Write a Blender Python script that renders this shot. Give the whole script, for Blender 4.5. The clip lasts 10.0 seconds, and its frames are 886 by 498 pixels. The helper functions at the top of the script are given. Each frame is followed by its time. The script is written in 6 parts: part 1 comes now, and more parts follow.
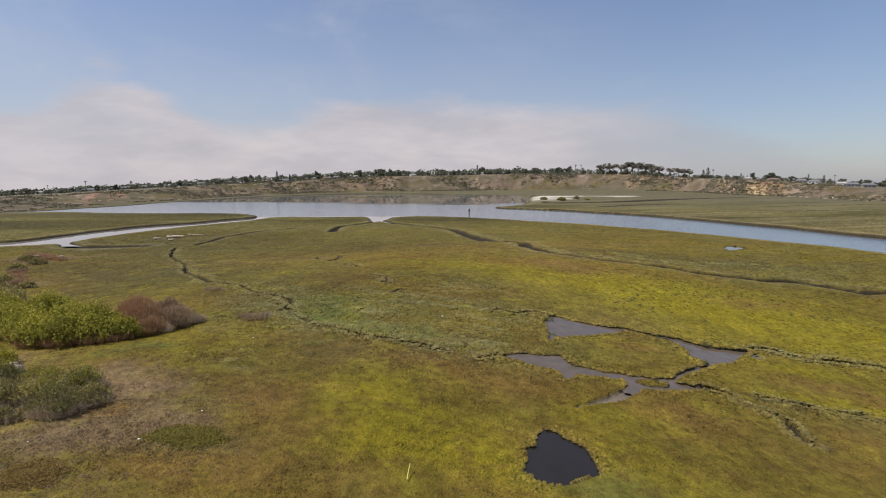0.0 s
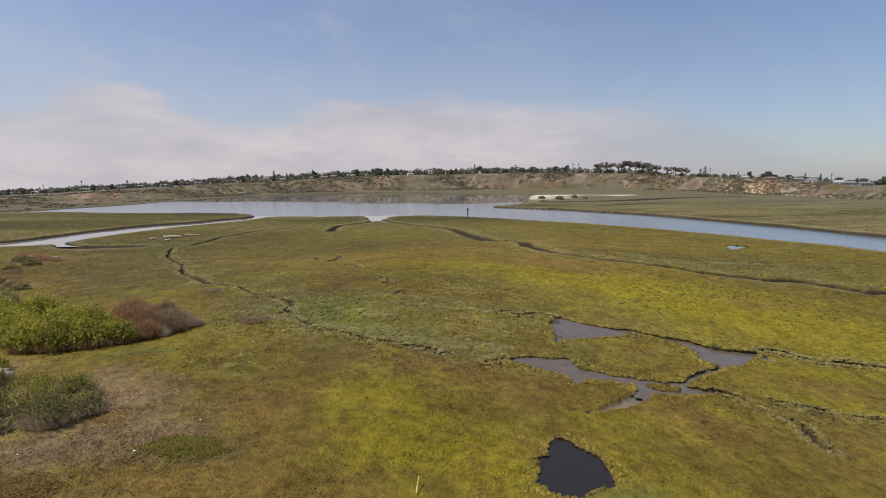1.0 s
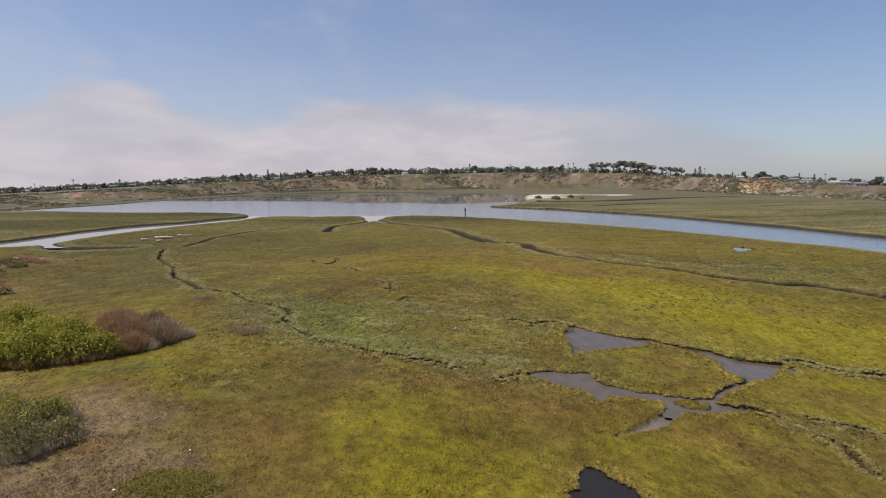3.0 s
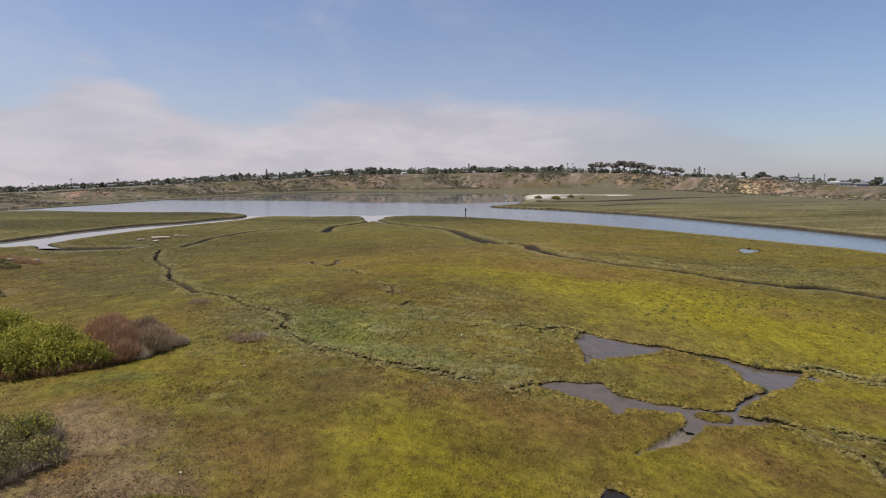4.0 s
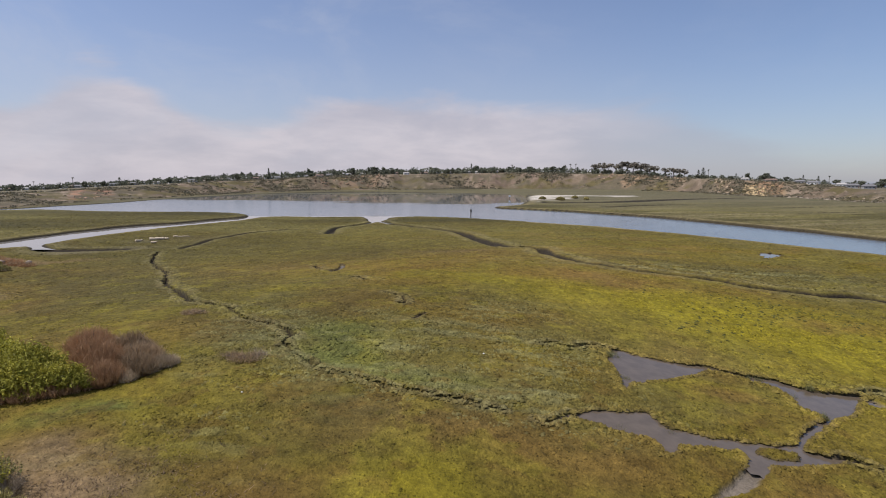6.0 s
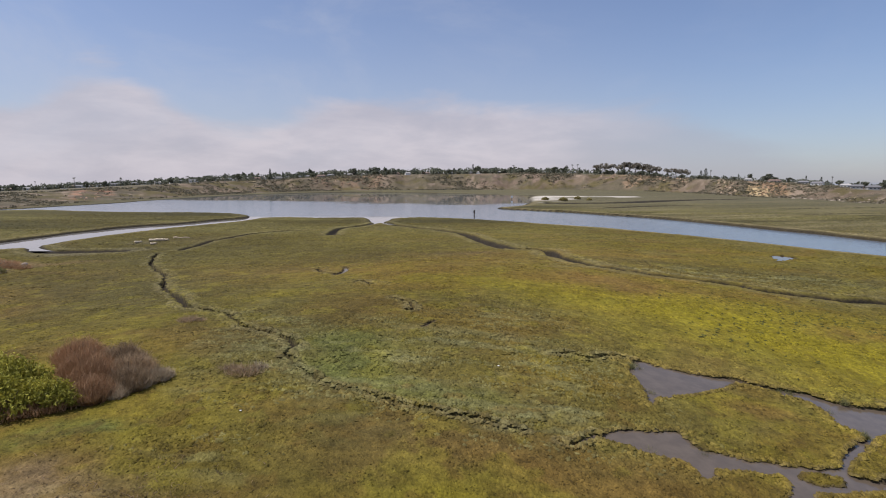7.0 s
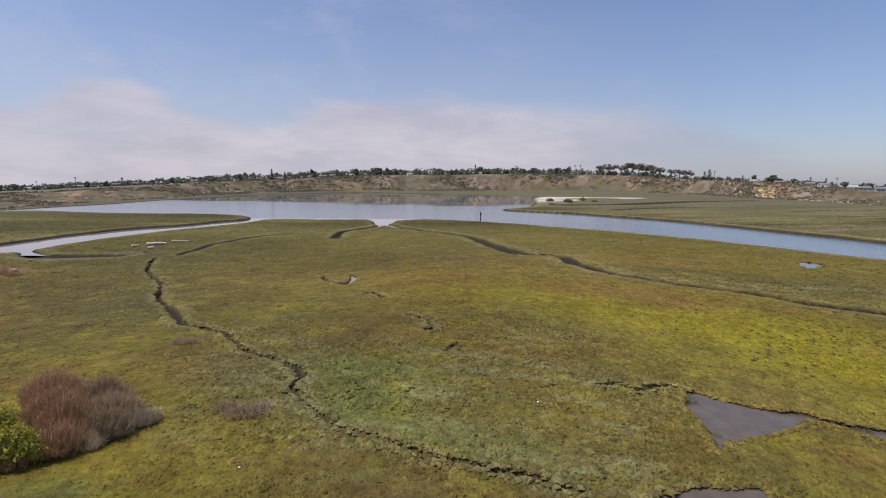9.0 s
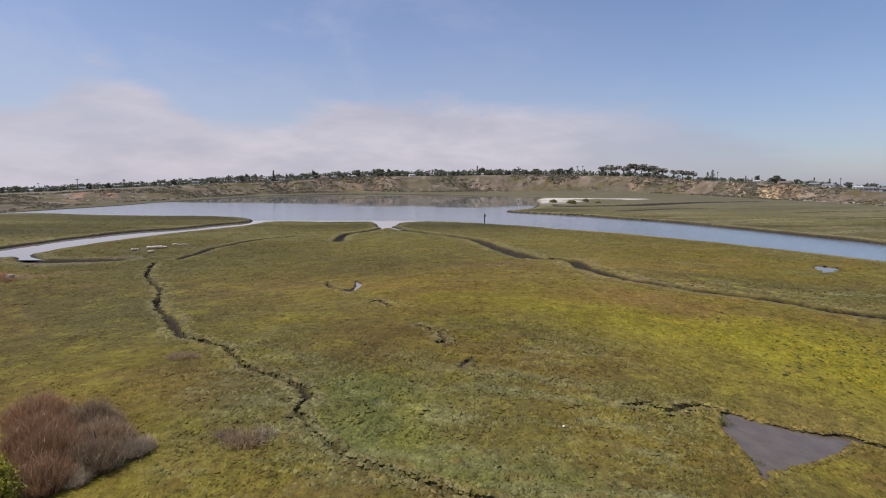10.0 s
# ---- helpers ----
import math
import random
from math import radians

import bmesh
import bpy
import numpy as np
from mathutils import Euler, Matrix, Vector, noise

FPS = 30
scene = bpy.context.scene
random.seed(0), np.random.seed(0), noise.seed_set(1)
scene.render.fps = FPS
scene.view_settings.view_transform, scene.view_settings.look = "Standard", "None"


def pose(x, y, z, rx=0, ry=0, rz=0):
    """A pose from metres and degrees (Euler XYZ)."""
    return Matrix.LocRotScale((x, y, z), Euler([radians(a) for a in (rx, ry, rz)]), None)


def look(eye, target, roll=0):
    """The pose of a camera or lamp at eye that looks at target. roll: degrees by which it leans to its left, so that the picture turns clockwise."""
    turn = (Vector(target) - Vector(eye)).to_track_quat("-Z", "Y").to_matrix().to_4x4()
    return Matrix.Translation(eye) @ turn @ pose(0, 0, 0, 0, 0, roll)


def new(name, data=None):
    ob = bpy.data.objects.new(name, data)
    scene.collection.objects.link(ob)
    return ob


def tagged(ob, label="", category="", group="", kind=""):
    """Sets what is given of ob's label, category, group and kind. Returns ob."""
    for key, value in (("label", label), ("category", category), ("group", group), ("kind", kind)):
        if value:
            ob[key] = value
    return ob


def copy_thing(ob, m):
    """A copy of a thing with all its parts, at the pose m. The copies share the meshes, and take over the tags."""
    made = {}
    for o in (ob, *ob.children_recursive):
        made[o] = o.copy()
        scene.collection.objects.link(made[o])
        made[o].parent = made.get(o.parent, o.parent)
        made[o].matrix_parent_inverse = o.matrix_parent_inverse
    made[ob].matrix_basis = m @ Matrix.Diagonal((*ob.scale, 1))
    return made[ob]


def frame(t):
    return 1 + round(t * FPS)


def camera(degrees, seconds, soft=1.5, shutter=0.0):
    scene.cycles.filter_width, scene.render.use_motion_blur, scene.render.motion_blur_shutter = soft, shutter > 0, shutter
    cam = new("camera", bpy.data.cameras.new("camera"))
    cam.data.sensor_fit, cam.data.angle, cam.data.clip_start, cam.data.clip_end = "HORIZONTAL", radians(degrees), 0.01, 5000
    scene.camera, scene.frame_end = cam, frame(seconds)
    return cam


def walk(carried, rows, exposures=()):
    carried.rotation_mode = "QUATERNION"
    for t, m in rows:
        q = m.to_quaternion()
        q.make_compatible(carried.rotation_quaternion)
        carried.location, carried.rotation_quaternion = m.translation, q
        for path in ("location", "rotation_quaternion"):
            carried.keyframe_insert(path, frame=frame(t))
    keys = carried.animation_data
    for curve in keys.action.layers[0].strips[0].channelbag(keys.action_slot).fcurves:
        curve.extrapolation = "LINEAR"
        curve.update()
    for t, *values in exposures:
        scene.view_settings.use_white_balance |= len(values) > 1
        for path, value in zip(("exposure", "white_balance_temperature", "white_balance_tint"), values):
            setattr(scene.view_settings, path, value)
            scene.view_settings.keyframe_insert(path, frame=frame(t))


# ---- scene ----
# ---- camera and its walk ----
cam = camera(76.0, 10.0, soft=1.0)
PATH = [
    (0, (-0.005, 0.002, 10.066), (-1.36, 99.39, -0.937), -0.37),
    (0.5, (-0.244, 0.444, 10.071), (-1.35, 99.82, -1.039), -0.41),
    (1, (-0.450, 0.905, 10.077), (-1.32, 100.28, -1.083), -0.45),
    (1.5, (-0.669, 1.386, 10.106), (-1.35, 100.76, -1.088), -0.44),
    (2, (-0.876, 1.960, 10.134), (-1.38, 101.32, -1.110), -0.43),
    (2.5, (-1.120, 2.595, 10.154), (-1.24, 101.96, -1.107), -0.41),
    (4, (-1.776, 4.827, 10.205), (-1.46, 104.18, -1.108), -0.26),
    (4.5, (-2.009, 5.654, 10.224), (-1.66, 105.01, -1.113), -0.21),
    (5, (-2.264, 6.497, 10.248), (-1.98, 105.86, -1.036), -0.14),
    (5.5, (-2.522, 7.378, 10.266), (-2.35, 106.74, -1.044), -0.07),
    (7, (-3.349, 10.151, 10.317), (-3.50, 109.52, -0.898), 0.03),
    (7.5, (-3.647, 11.098, 10.388), (-3.91, 110.46, -0.848), 0.09),
    (8, (-3.965, 12.137, 10.430), (-4.43, 111.51, -0.746), 0.16),
    (8.5, (-4.311, 13.106, 10.507), (-4.70, 112.48, -0.620), 0.17),
    (9, (-4.653, 14.061, 10.626), (-5.03, 113.44, -0.514), 0.14),
    (9.5, (-4.987, 15.023, 10.723), (-5.43, 114.41, -0.300), 0.12),
    (10, (-5.285, 15.992, 10.829), (-5.96, 115.39, -0.142), 0.03),
]
EXPOSURES = [(0.0, 0.0, 6500, 10), (2.5, 0.0, 6400, 11), (5.0, 0.0, 6300, 12), (7.5, 0.0, 6180, 13), (10.0, 0.0, 6090, 14)]
walk(cam, [(t, look(eye, target, roll)) for t, eye, target, roll in PATH], EXPOSURES)

# ---- world, sun, exposure ----
SUN_AZ, SUN_EL = radians(-98), radians(60)      # azimuth from +y towards +x
sun = new("sun", bpy.data.lights.new("sun", "SUN"))
sun.data.energy, sun.data.angle, sun.data.color = 3.6, radians(0.6), (1.0, 0.95, 0.87)
sun_dir = Vector((math.sin(SUN_AZ) * math.cos(SUN_EL), math.cos(SUN_AZ) * math.cos(SUN_EL), math.sin(SUN_EL)))
sun.matrix_world = look((0, 0, 60), Vector((0, 0, 60)) - sun_dir)


class Nodes:
    """A small helper to write node trees as expressions."""

    def __init__(self, tree):
        self.tree = tree

    def add(self, kind, **inputs):
        n = self.tree.nodes.new(kind)
        for key, value in inputs.items():
            self.put(n.inputs[key.replace("_", " ")], value)
        return n

    def put(self, socket, value):
        if isinstance(value, bpy.types.NodeSocket):
            self.tree.links.new(value, socket)
        elif isinstance(value, (tuple, list)) and len(value) == 3 and socket.type == "RGBA":
            socket.default_value = (*value, 1)
        else:
            socket.default_value = value

    def math(self, op, a, b=None, c=None, clamp=False):
        n = self.tree.nodes.new("ShaderNodeMath")
        n.operation, n.use_clamp = op, clamp
        for s, v in zip(n.inputs, (a, b, c)):
            if v is not None:
                self.put(s, v)
        return n.outputs[0]

    def mix(self, f, a, b, blend="MIX"):
        n = self.tree.nodes.new("ShaderNodeMix")
        n.data_type, n.blend_type = "RGBA", blend
        self.put(n.inputs["Factor"], f)
        self.put(n.inputs["A"], a)
        self.put(n.inputs["B"], b)
        return n.outputs["Result"]

    def noise(self, vector, scale, detail=4.0, rough=0.55, distort=0.0):
        n = self.add("ShaderNodeTexNoise", Vector=vector, Scale=scale, Detail=detail, Roughness=rough, Distortion=distort)
        return n.outputs["Fac"]

    def smooth(self, v, lo, hi):
        n = self.tree.nodes.new("ShaderNodeMapRange")
        n.interpolation_type = "SMOOTHSTEP"
        for s, x in zip(n.inputs, (v, lo, hi, 0.0, 1.0)):
            self.put(s, x)
        return n.outputs[0]


def build_world():
    w = bpy.data.worlds.new("sky")
    scene.world = w
    w.use_nodes = True
    g = Nodes(w.node_tree)
    for n in list(w.node_tree.nodes):
        w.node_tree.nodes.remove(n)
    coord = g.add("ShaderNodeTexCoord").outputs["Generated"]
    sep = g.add("ShaderNodeSeparateXYZ", Vector=coord)
    z = g.math("MAXIMUM", sep.outputs["Z"], 0.004)
    sky = g.add("ShaderNodeTexSky")
    sky.sky_type, sky.sun_disc = "NISHITA", False
    sky.sun_elevation, sky.sun_rotation = SUN_EL, SUN_AZ
    sky.air_density, sky.dust_density, sky.ozone_density = 1.0, 0.6, 1.6
    blue = g.mix(1.0, sky.outputs[0], (SKYK * 1.0, SKYK * 0.97, SKYK * 1.05), "MULTIPLY")
    el = g.math("MULTIPLY", g.math("ARCSINE", z), 57.2958)
    az = g.math("MULTIPLY", g.math("ARCTAN2", sep.outputs["X"], sep.outputs["Y"]), 57.2958)

    def bump(centre, width, height):
        d = g.math("DIVIDE", g.math("SUBTRACT", az, centre), width)
        return g.math("MULTIPLY", g.math("EXPONENT", g.math("MULTIPLY", g.math("MULTIPLY", d, d), -1.0)), height)

    # haze lying on the horizon
    haze = g.math("EXPONENT", g.math("MULTIPLY", el, -0.11))
    haze = g.math("MAXIMUM", g.math("MULTIPLY", haze, g.math("MULTIPLY_ADD", g.smooth(az, 0.0, 34.0), -0.36, 0.80)), g.smooth(sep.outputs["Z"], 0.012, -0.004))
    col = g.mix(haze, blue, g.mix(g.smooth(az, 4.0, 34.0), (0.47, 0.455, 0.50), (0.31, 0.345, 0.43)))
    # coastal cloud bank: its upper edge by azimuth, torn by noise
    flat = g.add("ShaderNodeCombineXYZ", X=g.math("MULTIPLY", az, 0.045), Y=g.math("MULTIPLY", el, 0.15), Z=1.7).outputs[0]
    n1 = g.noise(flat, 1.1, 6.0, 0.6, 0.35)
    top = g.math("ADD", bump(-30.0, 7.0, 6.6), bump(-4.0, 17.0, 7.0))
    top = g.math("ADD", top, bump(20.0, 13.0, 4.6))
    top = g.math("ADD", top, bump(-60.0, 24.0, 8.0))
    top = g.math("ADD", top, 1.5)
    edge = g.math("SUBTRACT", g.math("ADD", top, g.math("MULTIPLY", g.math("SUBTRACT", n1, 0.5), 8.5)), el)
    body = g.smooth(edge, -0.6, 2.0)
    fade = g.smooth(az, 40.0, 2.0)
    n2 = g.noise(flat, 2.6, 6.0, 0.6, 0.2)
    thick = g.math("MULTIPLY", body, g.math("ADD", g.math("MULTIPLY", fade, 0.60), g.math("ADD", 0.10, g.math("MULTIPLY", n2, 0.30))))
    white = g.mix(g.smooth(n2, 0.25, 0.75), (0.50, 0.47, 0.51), (0.66, 0.605, 0.62))
    white = g.mix(g.smooth(az, 6.0, 30.0), white, (0.40, 0.40, 0.45))
    col = g.mix(thick, col, white)
    # thin high veil
    veil = g.add("ShaderNodeCombineXYZ", X=g.math("MULTIPLY", az, 0.03), Y=g.math("MULTIPLY", el, 0.055), Z=4.2).outputs[0]
    v = g.math("MULTIPLY", g.smooth(g.noise(veil, 1.6, 7.0, 0.62, 0.6), 0.46, 0.80), g.math("MULTIPLY_ADD", g.smooth(az, -5.0, 30.0), -0.8, 1.0))
    # extra veil above 17 degrees, out of view, added to whiten light and reflections
    v = g.math("ADD", g.math("MULTIPLY", v, 0.42), g.math("MULTIPLY", g.smooth(el, 17.0, 50.0), 0.45), None, True)
    col = g.mix(v, col, (0.54, 0.56, 0.62))
    back = g.add("ShaderNodeBackground", Color=col, Strength=0.1 * SKYW)
    out = g.add("ShaderNodeOutputWorld")
    w.node_tree.links.new(back.outputs[0], out.inputs[0])


SKYK, SKYW = 0.108, 10.0     # sky values to display range, then strength 0.1 x 10
build_world()

# ---- shape of the land ----
SWELL_C = [(a, b) for a in (-45.0, -20.0, 0.0, 20.0, 42.0) for b in (18.0, 42.0, 75.0)]
SWELL_H = [-0.263, -0.464, -0.537, 0.367, 0.963, -0.591, 0.065, 1.963, 0.817, -1.99, -0.15, 0.967, -2.278, -1.635, -0.62]


def swell(x, y):
    """Gentle swell of the marsh platform, metres."""
    z = np.zeros_like(x)
    for (cx, cy), h in zip(SWELL_C, SWELL_H):
        z += h * np.exp(-((x - cx) ** 2 + (y - cy) ** 2) / (2 * 24.0 ** 2))
    return z


CELLS = np.random.default_rng(77).uniform(0, 1, 256 * 256).astype(np.float32)


def vnoise(x, y, seed=0):
    """Value noise on a lattice of random cells."""
    fx, fy = np.floor(x), np.floor(y)
    u, v = x - fx, y - fy
    ix, iy = (fx.astype(np.int32) + 37 * seed) & 255, (fy.astype(np.int32) + 91 * seed) & 255
    jx, row, row2 = (ix + 1) & 255, iy << 8, ((iy + 1) & 255) << 8
    u, v = u * u * (3 - 2 * u), v * v * (3 - 2 * v)
    a, b = CELLS[row + ix], CELLS[row + jx]
    c, d = CELLS[row2 + ix], CELLS[row2 + jx]
    a = a + (b - a) * u
    return a + (c + (d - c) * u - a) * v


def fbm(x, y, size, octaves=4, seed=0):
    """Noise of about 0 to 1; size in metres of the largest lumps."""
    s, amp, tot, k = np.zeros_like(x), 1.0, 0.0, 1.0 / size
    for o in range(octaves):
        ca, sa = math.cos(0.7 * o + seed), math.sin(0.7 * o + seed)
        s += amp * vnoise((x * ca - y * sa) * k + 7.3 * o, (x * sa + y * ca) * k - 3.1 * o, seed + o)
        tot, amp, k = tot + amp, amp * 0.55, k * 2.03
    return s / tot


def smoothstep(v, lo, hi):
    u = np.clip((v - lo) / (hi - lo), 0, 1)
    return u * u * (3 - 2 * u)


def spline(pts, closed=False, steps=4):
    """Catmull-Rom through a few control points."""
    p = [Vector((*q, 0)) for q in pts]
    n, out = len(p), []
    for i in range(n if closed else n - 1):
        if closed:
            a, b, c, d = p[i - 1], p[i], p[(i + 1) % n], p[(i + 2) % n]
        else:
            a, b, c, d = p[max(i - 1, 0)], p[i], p[i + 1], p[min(i + 2, n - 1)]
        for k in range(steps):
            t = k / steps
            q = 0.5 * ((2 * b) + (c - a) * t + (2 * a - 5 * b + 4 * c - d) * t * t + (3 * b - a - 3 * c + d) * t ** 3)
            out.append((q.x, q.y))
    if not closed:
        out.append((p[-1].x, p[-1].y))
    return np.array(out)


def line_distance(x, y, pts):
    best = np.full_like(x, 1e9)
    for (ax, ay), (bx, by) in zip(pts[:-1], pts[1:]):
        dx, dy = bx - ax, by - ay
        t = np.clip(((x - ax) * dx + (y - ay) * dy) / (dx * dx + dy * dy + 1e-9), 0, 1)
        best = np.minimum(best, (x - ax - t * dx) ** 2 + (y - ay - t * dy) ** 2)
    return np.sqrt(best)


def area_distance(x, y, pts):
    """Signed distance to a closed outline, positive inside."""
    inside = np.zeros(x.shape, bool)
    ring = np.vstack([pts, pts[:1]])
    for (ax, ay), (bx, by) in zip(ring[:-1], ring[1:]):
        hit = ((ay > y) != (by > y)) & (x < (bx - ax) * (y - ay) / (by - ay + 1e-12) + ax)
        inside ^= hit
    d = line_distance(x, y, ring)
    return np.where(inside, d, -d)


COARSE = 10.0
COARSE_MAPS = {}


def coarse_distance(x, y, pts, close=26.0):
    """Signed distance as above, exact near the outline and rough further off."""
    key = id(pts)
    if key not in COARSE_MAPS:
        gx, gy = np.meshgrid(np.arange(-1010, 1011, COARSE), np.arange(-1010, 1011, COARSE))
        COARSE_MAPS[key] = area_distance(gx.ravel(), gy.ravel(), pts).reshape(gx.shape)
    rough = COARSE_MAPS[key]
    out = rough[np.clip(np.rint((y + 1010) / COARSE).astype(int), 0, 202), np.clip(np.rint((x + 1010) / COARSE).astype(int), 0, 202)].copy()
    m = np.abs(out) < close
    if m.any():
        out[m] = area_distance(x[m], y[m], pts)
    return out


def near_only(fn, x, y, pts, reach, empty):
    """Runs a distance only on the points near its outline."""
    lo, hi = pts.min(0) - reach, pts.max(0) + reach
    m = (x > lo[0]) & (x < hi[0]) & (y > lo[1]) & (y < hi[1])
    out = np.full_like(x, empty)
    if m.any():
        out[m] = fn(x[m], y[m], pts)
    return out


# outlines of the standing water on the marsh
POND_DARK = spline([(3.7, 23.4), (4.4, 23.8), (5.2, 22.9), (5.6, 22.4), (5.7, 20.9), (5.2, 20.4), (4.2, 19.7), (3.5, 19.5), (2.7, 20.2), (3.0, 21.5), (2.9, 22.1), (3.4, 22.3)], True)
POOL_WEST = spline([(6.4, 39.4), (6.9, 40.5), (7.3, 41.2), (8.0, 41.3), (8.6, 40.8), (9.8, 40.6), (10.8, 40.4), (11.9, 40.5), (12.9, 40.4), (13.7, 40.1), (14.5, 39.9), (14.7, 39.5), (13.9, 39.4), (13.1, 39.6), (12.4, 39.7), (11.6, 38.9), (10.2, 37.9), (8.2, 36.8), (6.9, 36.2), (6.2, 35.4), (6.3, 36.1), (6.4, 37.2), (6.5, 38.5)], True)
POOL_EAST = spline([(14.3, 39.9), (16.0, 40.0), (16.9, 39.7), (17.5, 39.3), (18.3, 39.2), (19.5, 39.3), (21.0, 39.4), (20.3, 38.4), (19.4, 37.3), (18.2, 36.2), (16.9, 35.4), (15.8, 34.4), (14.8, 33.5), (13.8, 32.7), (13.0, 31.9), (12.4, 31.8), (13.2, 32.8), (14.1, 33.8), (15.1, 34.6), (16.0, 35.3), (16.3, 35.8), (15.9, 36.1), (15.6, 36.7), (15.9, 37.7), (15.8, 38.3), (15.3, 38.8), (14.4, 39.2)], True)
POOL_SOUTH = spline([(2.6, 31.6), (3.3, 32.4), (4.4, 32.8), (5.6, 33.1), (6.5, 33.2), (6.8, 32.8), (7.0, 32.1), (7.7, 31.9), (8.5, 31.7), (9.3, 31.7), (10.4, 31.7), (11.5, 31.8), (12.6, 32.1), (12.9, 31.8), (13.6, 31.6), (14.6, 31.4), (14.3, 31.0), (13.3, 30.6), (12.0, 30.2), (11.2, 30.0), (10.5, 29.9), (9.8, 29.4), (9.4, 29.8), (9.7, 30.5), (9.5, 30.9), (8.6, 30.7), (7.5, 30.6), (7.0, 30.5), (6.7, 29.9), (6.2, 29.7), (6.0, 30.2), (5.8, 30.8), (5.0, 30.9), (4.3, 31.0), (3.8, 31.3), (3.2, 31.5)], True)
PUDDLE_FAR = spline([(45.1, 93.7), (46.8, 95.0), (48.2, 92.5), (45.9, 90.0), (43.4, 88.2), (43.8, 90.6)], True)
PUDDLE_MID = spline([(-14.9, 66.9), (-13.9, 65.2), (-13.4, 68.3), (-13.7, 71.9), (-14.9, 75.3), (-14.4, 71.5), (-14.2, 68.0)], True)
PUDDLE_SMALL = spline([(-4.75, 43.6), (-4.4, 44.5), (-3.8, 45.1), (-4.0, 44.3), (-4.5, 43.4)], True)
SIDE_FLAT = spline([(10.3, 29.9), (9.6, 29.1), (8.9, 28.3), (8.0, 27.7), (6.5, 26.8), (6.0, 26.5), (7.2, 27.6), (8.5, 28.8), (9.5, 29.9)], True)
ISLET = (11.35, 31.05, 0.95, 0.50)

# creeks: centre line, half width, depth
CREEK_WEST_OUTER = spline([(-48.5, 99.0), (-47.5, 95.8), (-44.3, 88.5), (-40.2, 82.2), (-37.7, 78.6), (-35.3, 74.3), (-32.2, 67.6), (-29.4, 62.7), (-26.5, 58.1), (-24.1, 54.1), (-22.1, 50.8), (-21.3, 49.7)])
CREEK_WEST_MIDDLE = spline([(-21.3, 49.7), (-20.2, 49.1), (-19.1, 48.0), (-17.8, 46.9), (-16.7, 45.3), (-15.8, 44.1), (-15.0, 42.9), (-14.4, 42.3), (-13.7, 41.8), (-12.9, 41.1), (-12.1, 40.4), (-11.5, 39.8), (-11.1, 39.0)])
CREEK_WEST_INNER = spline([(-11.1, 39.0), (-11.3, 38.3), (-11.3, 37.7), (-10.7, 36.9), (-10.2, 36.1), (-9.6, 35.4), (-9.2, 34.8), (-8.7, 34.3), (-7.9, 34.0), (-7.2, 33.8), (-5.7, 33.1), (-4.3, 32.6), (-2.9, 32.3), (-1.5, 32.0), (-0.2, 31.5)])
CREEK_SOUTH_EAST = spline([(14.5, 31.3), (15.1, 31.1), (15.7, 30.5), (15.9, 29.8), (16.4, 29.4), (16.8, 29.1), (17.1, 28.7), (17.3, 28.1), (17.1, 27.3), (17.1, 26.4), (17.3, 26.1)])
CREEK_EAST_FORK = spline([(17.4, 31.2), (18.3, 31.3), (18.8, 31.0), (19.6, 30.8), (20.5, 30.7), (21.5, 30.7), (22.4, 30.6), (23.2, 30.7), (23.4, 30.2), (24.0, 29.5)])
CREEK_NORTH_EAST = spline([(20.6, 39.7), (22.1, 40.2), (23.0, 40.3), (23.6, 39.9), (24.2, 39.6), (25.1, 39.4), (26.1, 39.4), (27.4, 39.6), (28.3, 39.5), (29.6, 39.5), (33.0, 39.2)])
CREEK_POOL_TAIL = spline([(7.2, 41.3), (6.3, 41.4), (5.3, 40.9), (4.5, 40.3), (3.7, 40.7), (2.6, 40.4)])
CREEK_SOUTH_TAIL = spline([(2.8, 31.9), (2.0, 31.2), (1.5, 30.7), (1.1, 30.9)])
CREEK_LONG_NORTH = spline([(-20.6, 167.9), (-15.2, 156.1), (-11.5, 150.9), (-8.6, 146.0), (-5.4, 142.9), (-2.4, 137.1), (0.4, 131.6), (2.2, 123.9), (3.6, 115.6), (4.8, 107.8), (5.8, 102.5), (6.8, 96.6)])
CREEK_LONG_MIDDLE = spline([(6.8, 96.6), (7.9, 93.9), (9.9, 94.0), (11.5, 92.5), (11.7, 88.7), (11.3, 83.3), (12.0, 79.7), (12.7, 76.6), (13.4, 75.2), (14.0, 73.4), (15.2, 72.6), (16.3, 71.7)])
CREEK_LONG_EAST = spline([(16.3, 71.7), (17.5, 71.3), (18.7, 70.1), (21.1, 69.5), (23.8, 68.6), (26.7, 68.0), (28.3, 66.6), (31.1, 66.1), (33.4, 65.4), (36.2, 64.6), (39.6, 65.2), (41.8, 63.8), (43.6, 62.1), (46.1, 60.0), (56.0, 57.0)])
CREEK_LONG_BRANCH = spline([(1.3, 121.5), (2.6, 115.7), (3.7, 106.8), (4.4, 100.6), (5.3, 94.9)])
CREEK_WEST_BRANCH = spline([(-46.8, 103.1), (-46.9, 105.7), (-46.7, 108.4), (-47.1, 116.0), (-46.0, 122.3), (-44.6, 130.9), (-40.6, 137.2), (-34.3, 141.4)])
CREEK_MOUTH = spline([(-27.0, 128.5), (-28.4, 140.0), (-27.8, 147.5), (-24.7, 154.2), (-21.6, 165.0)])
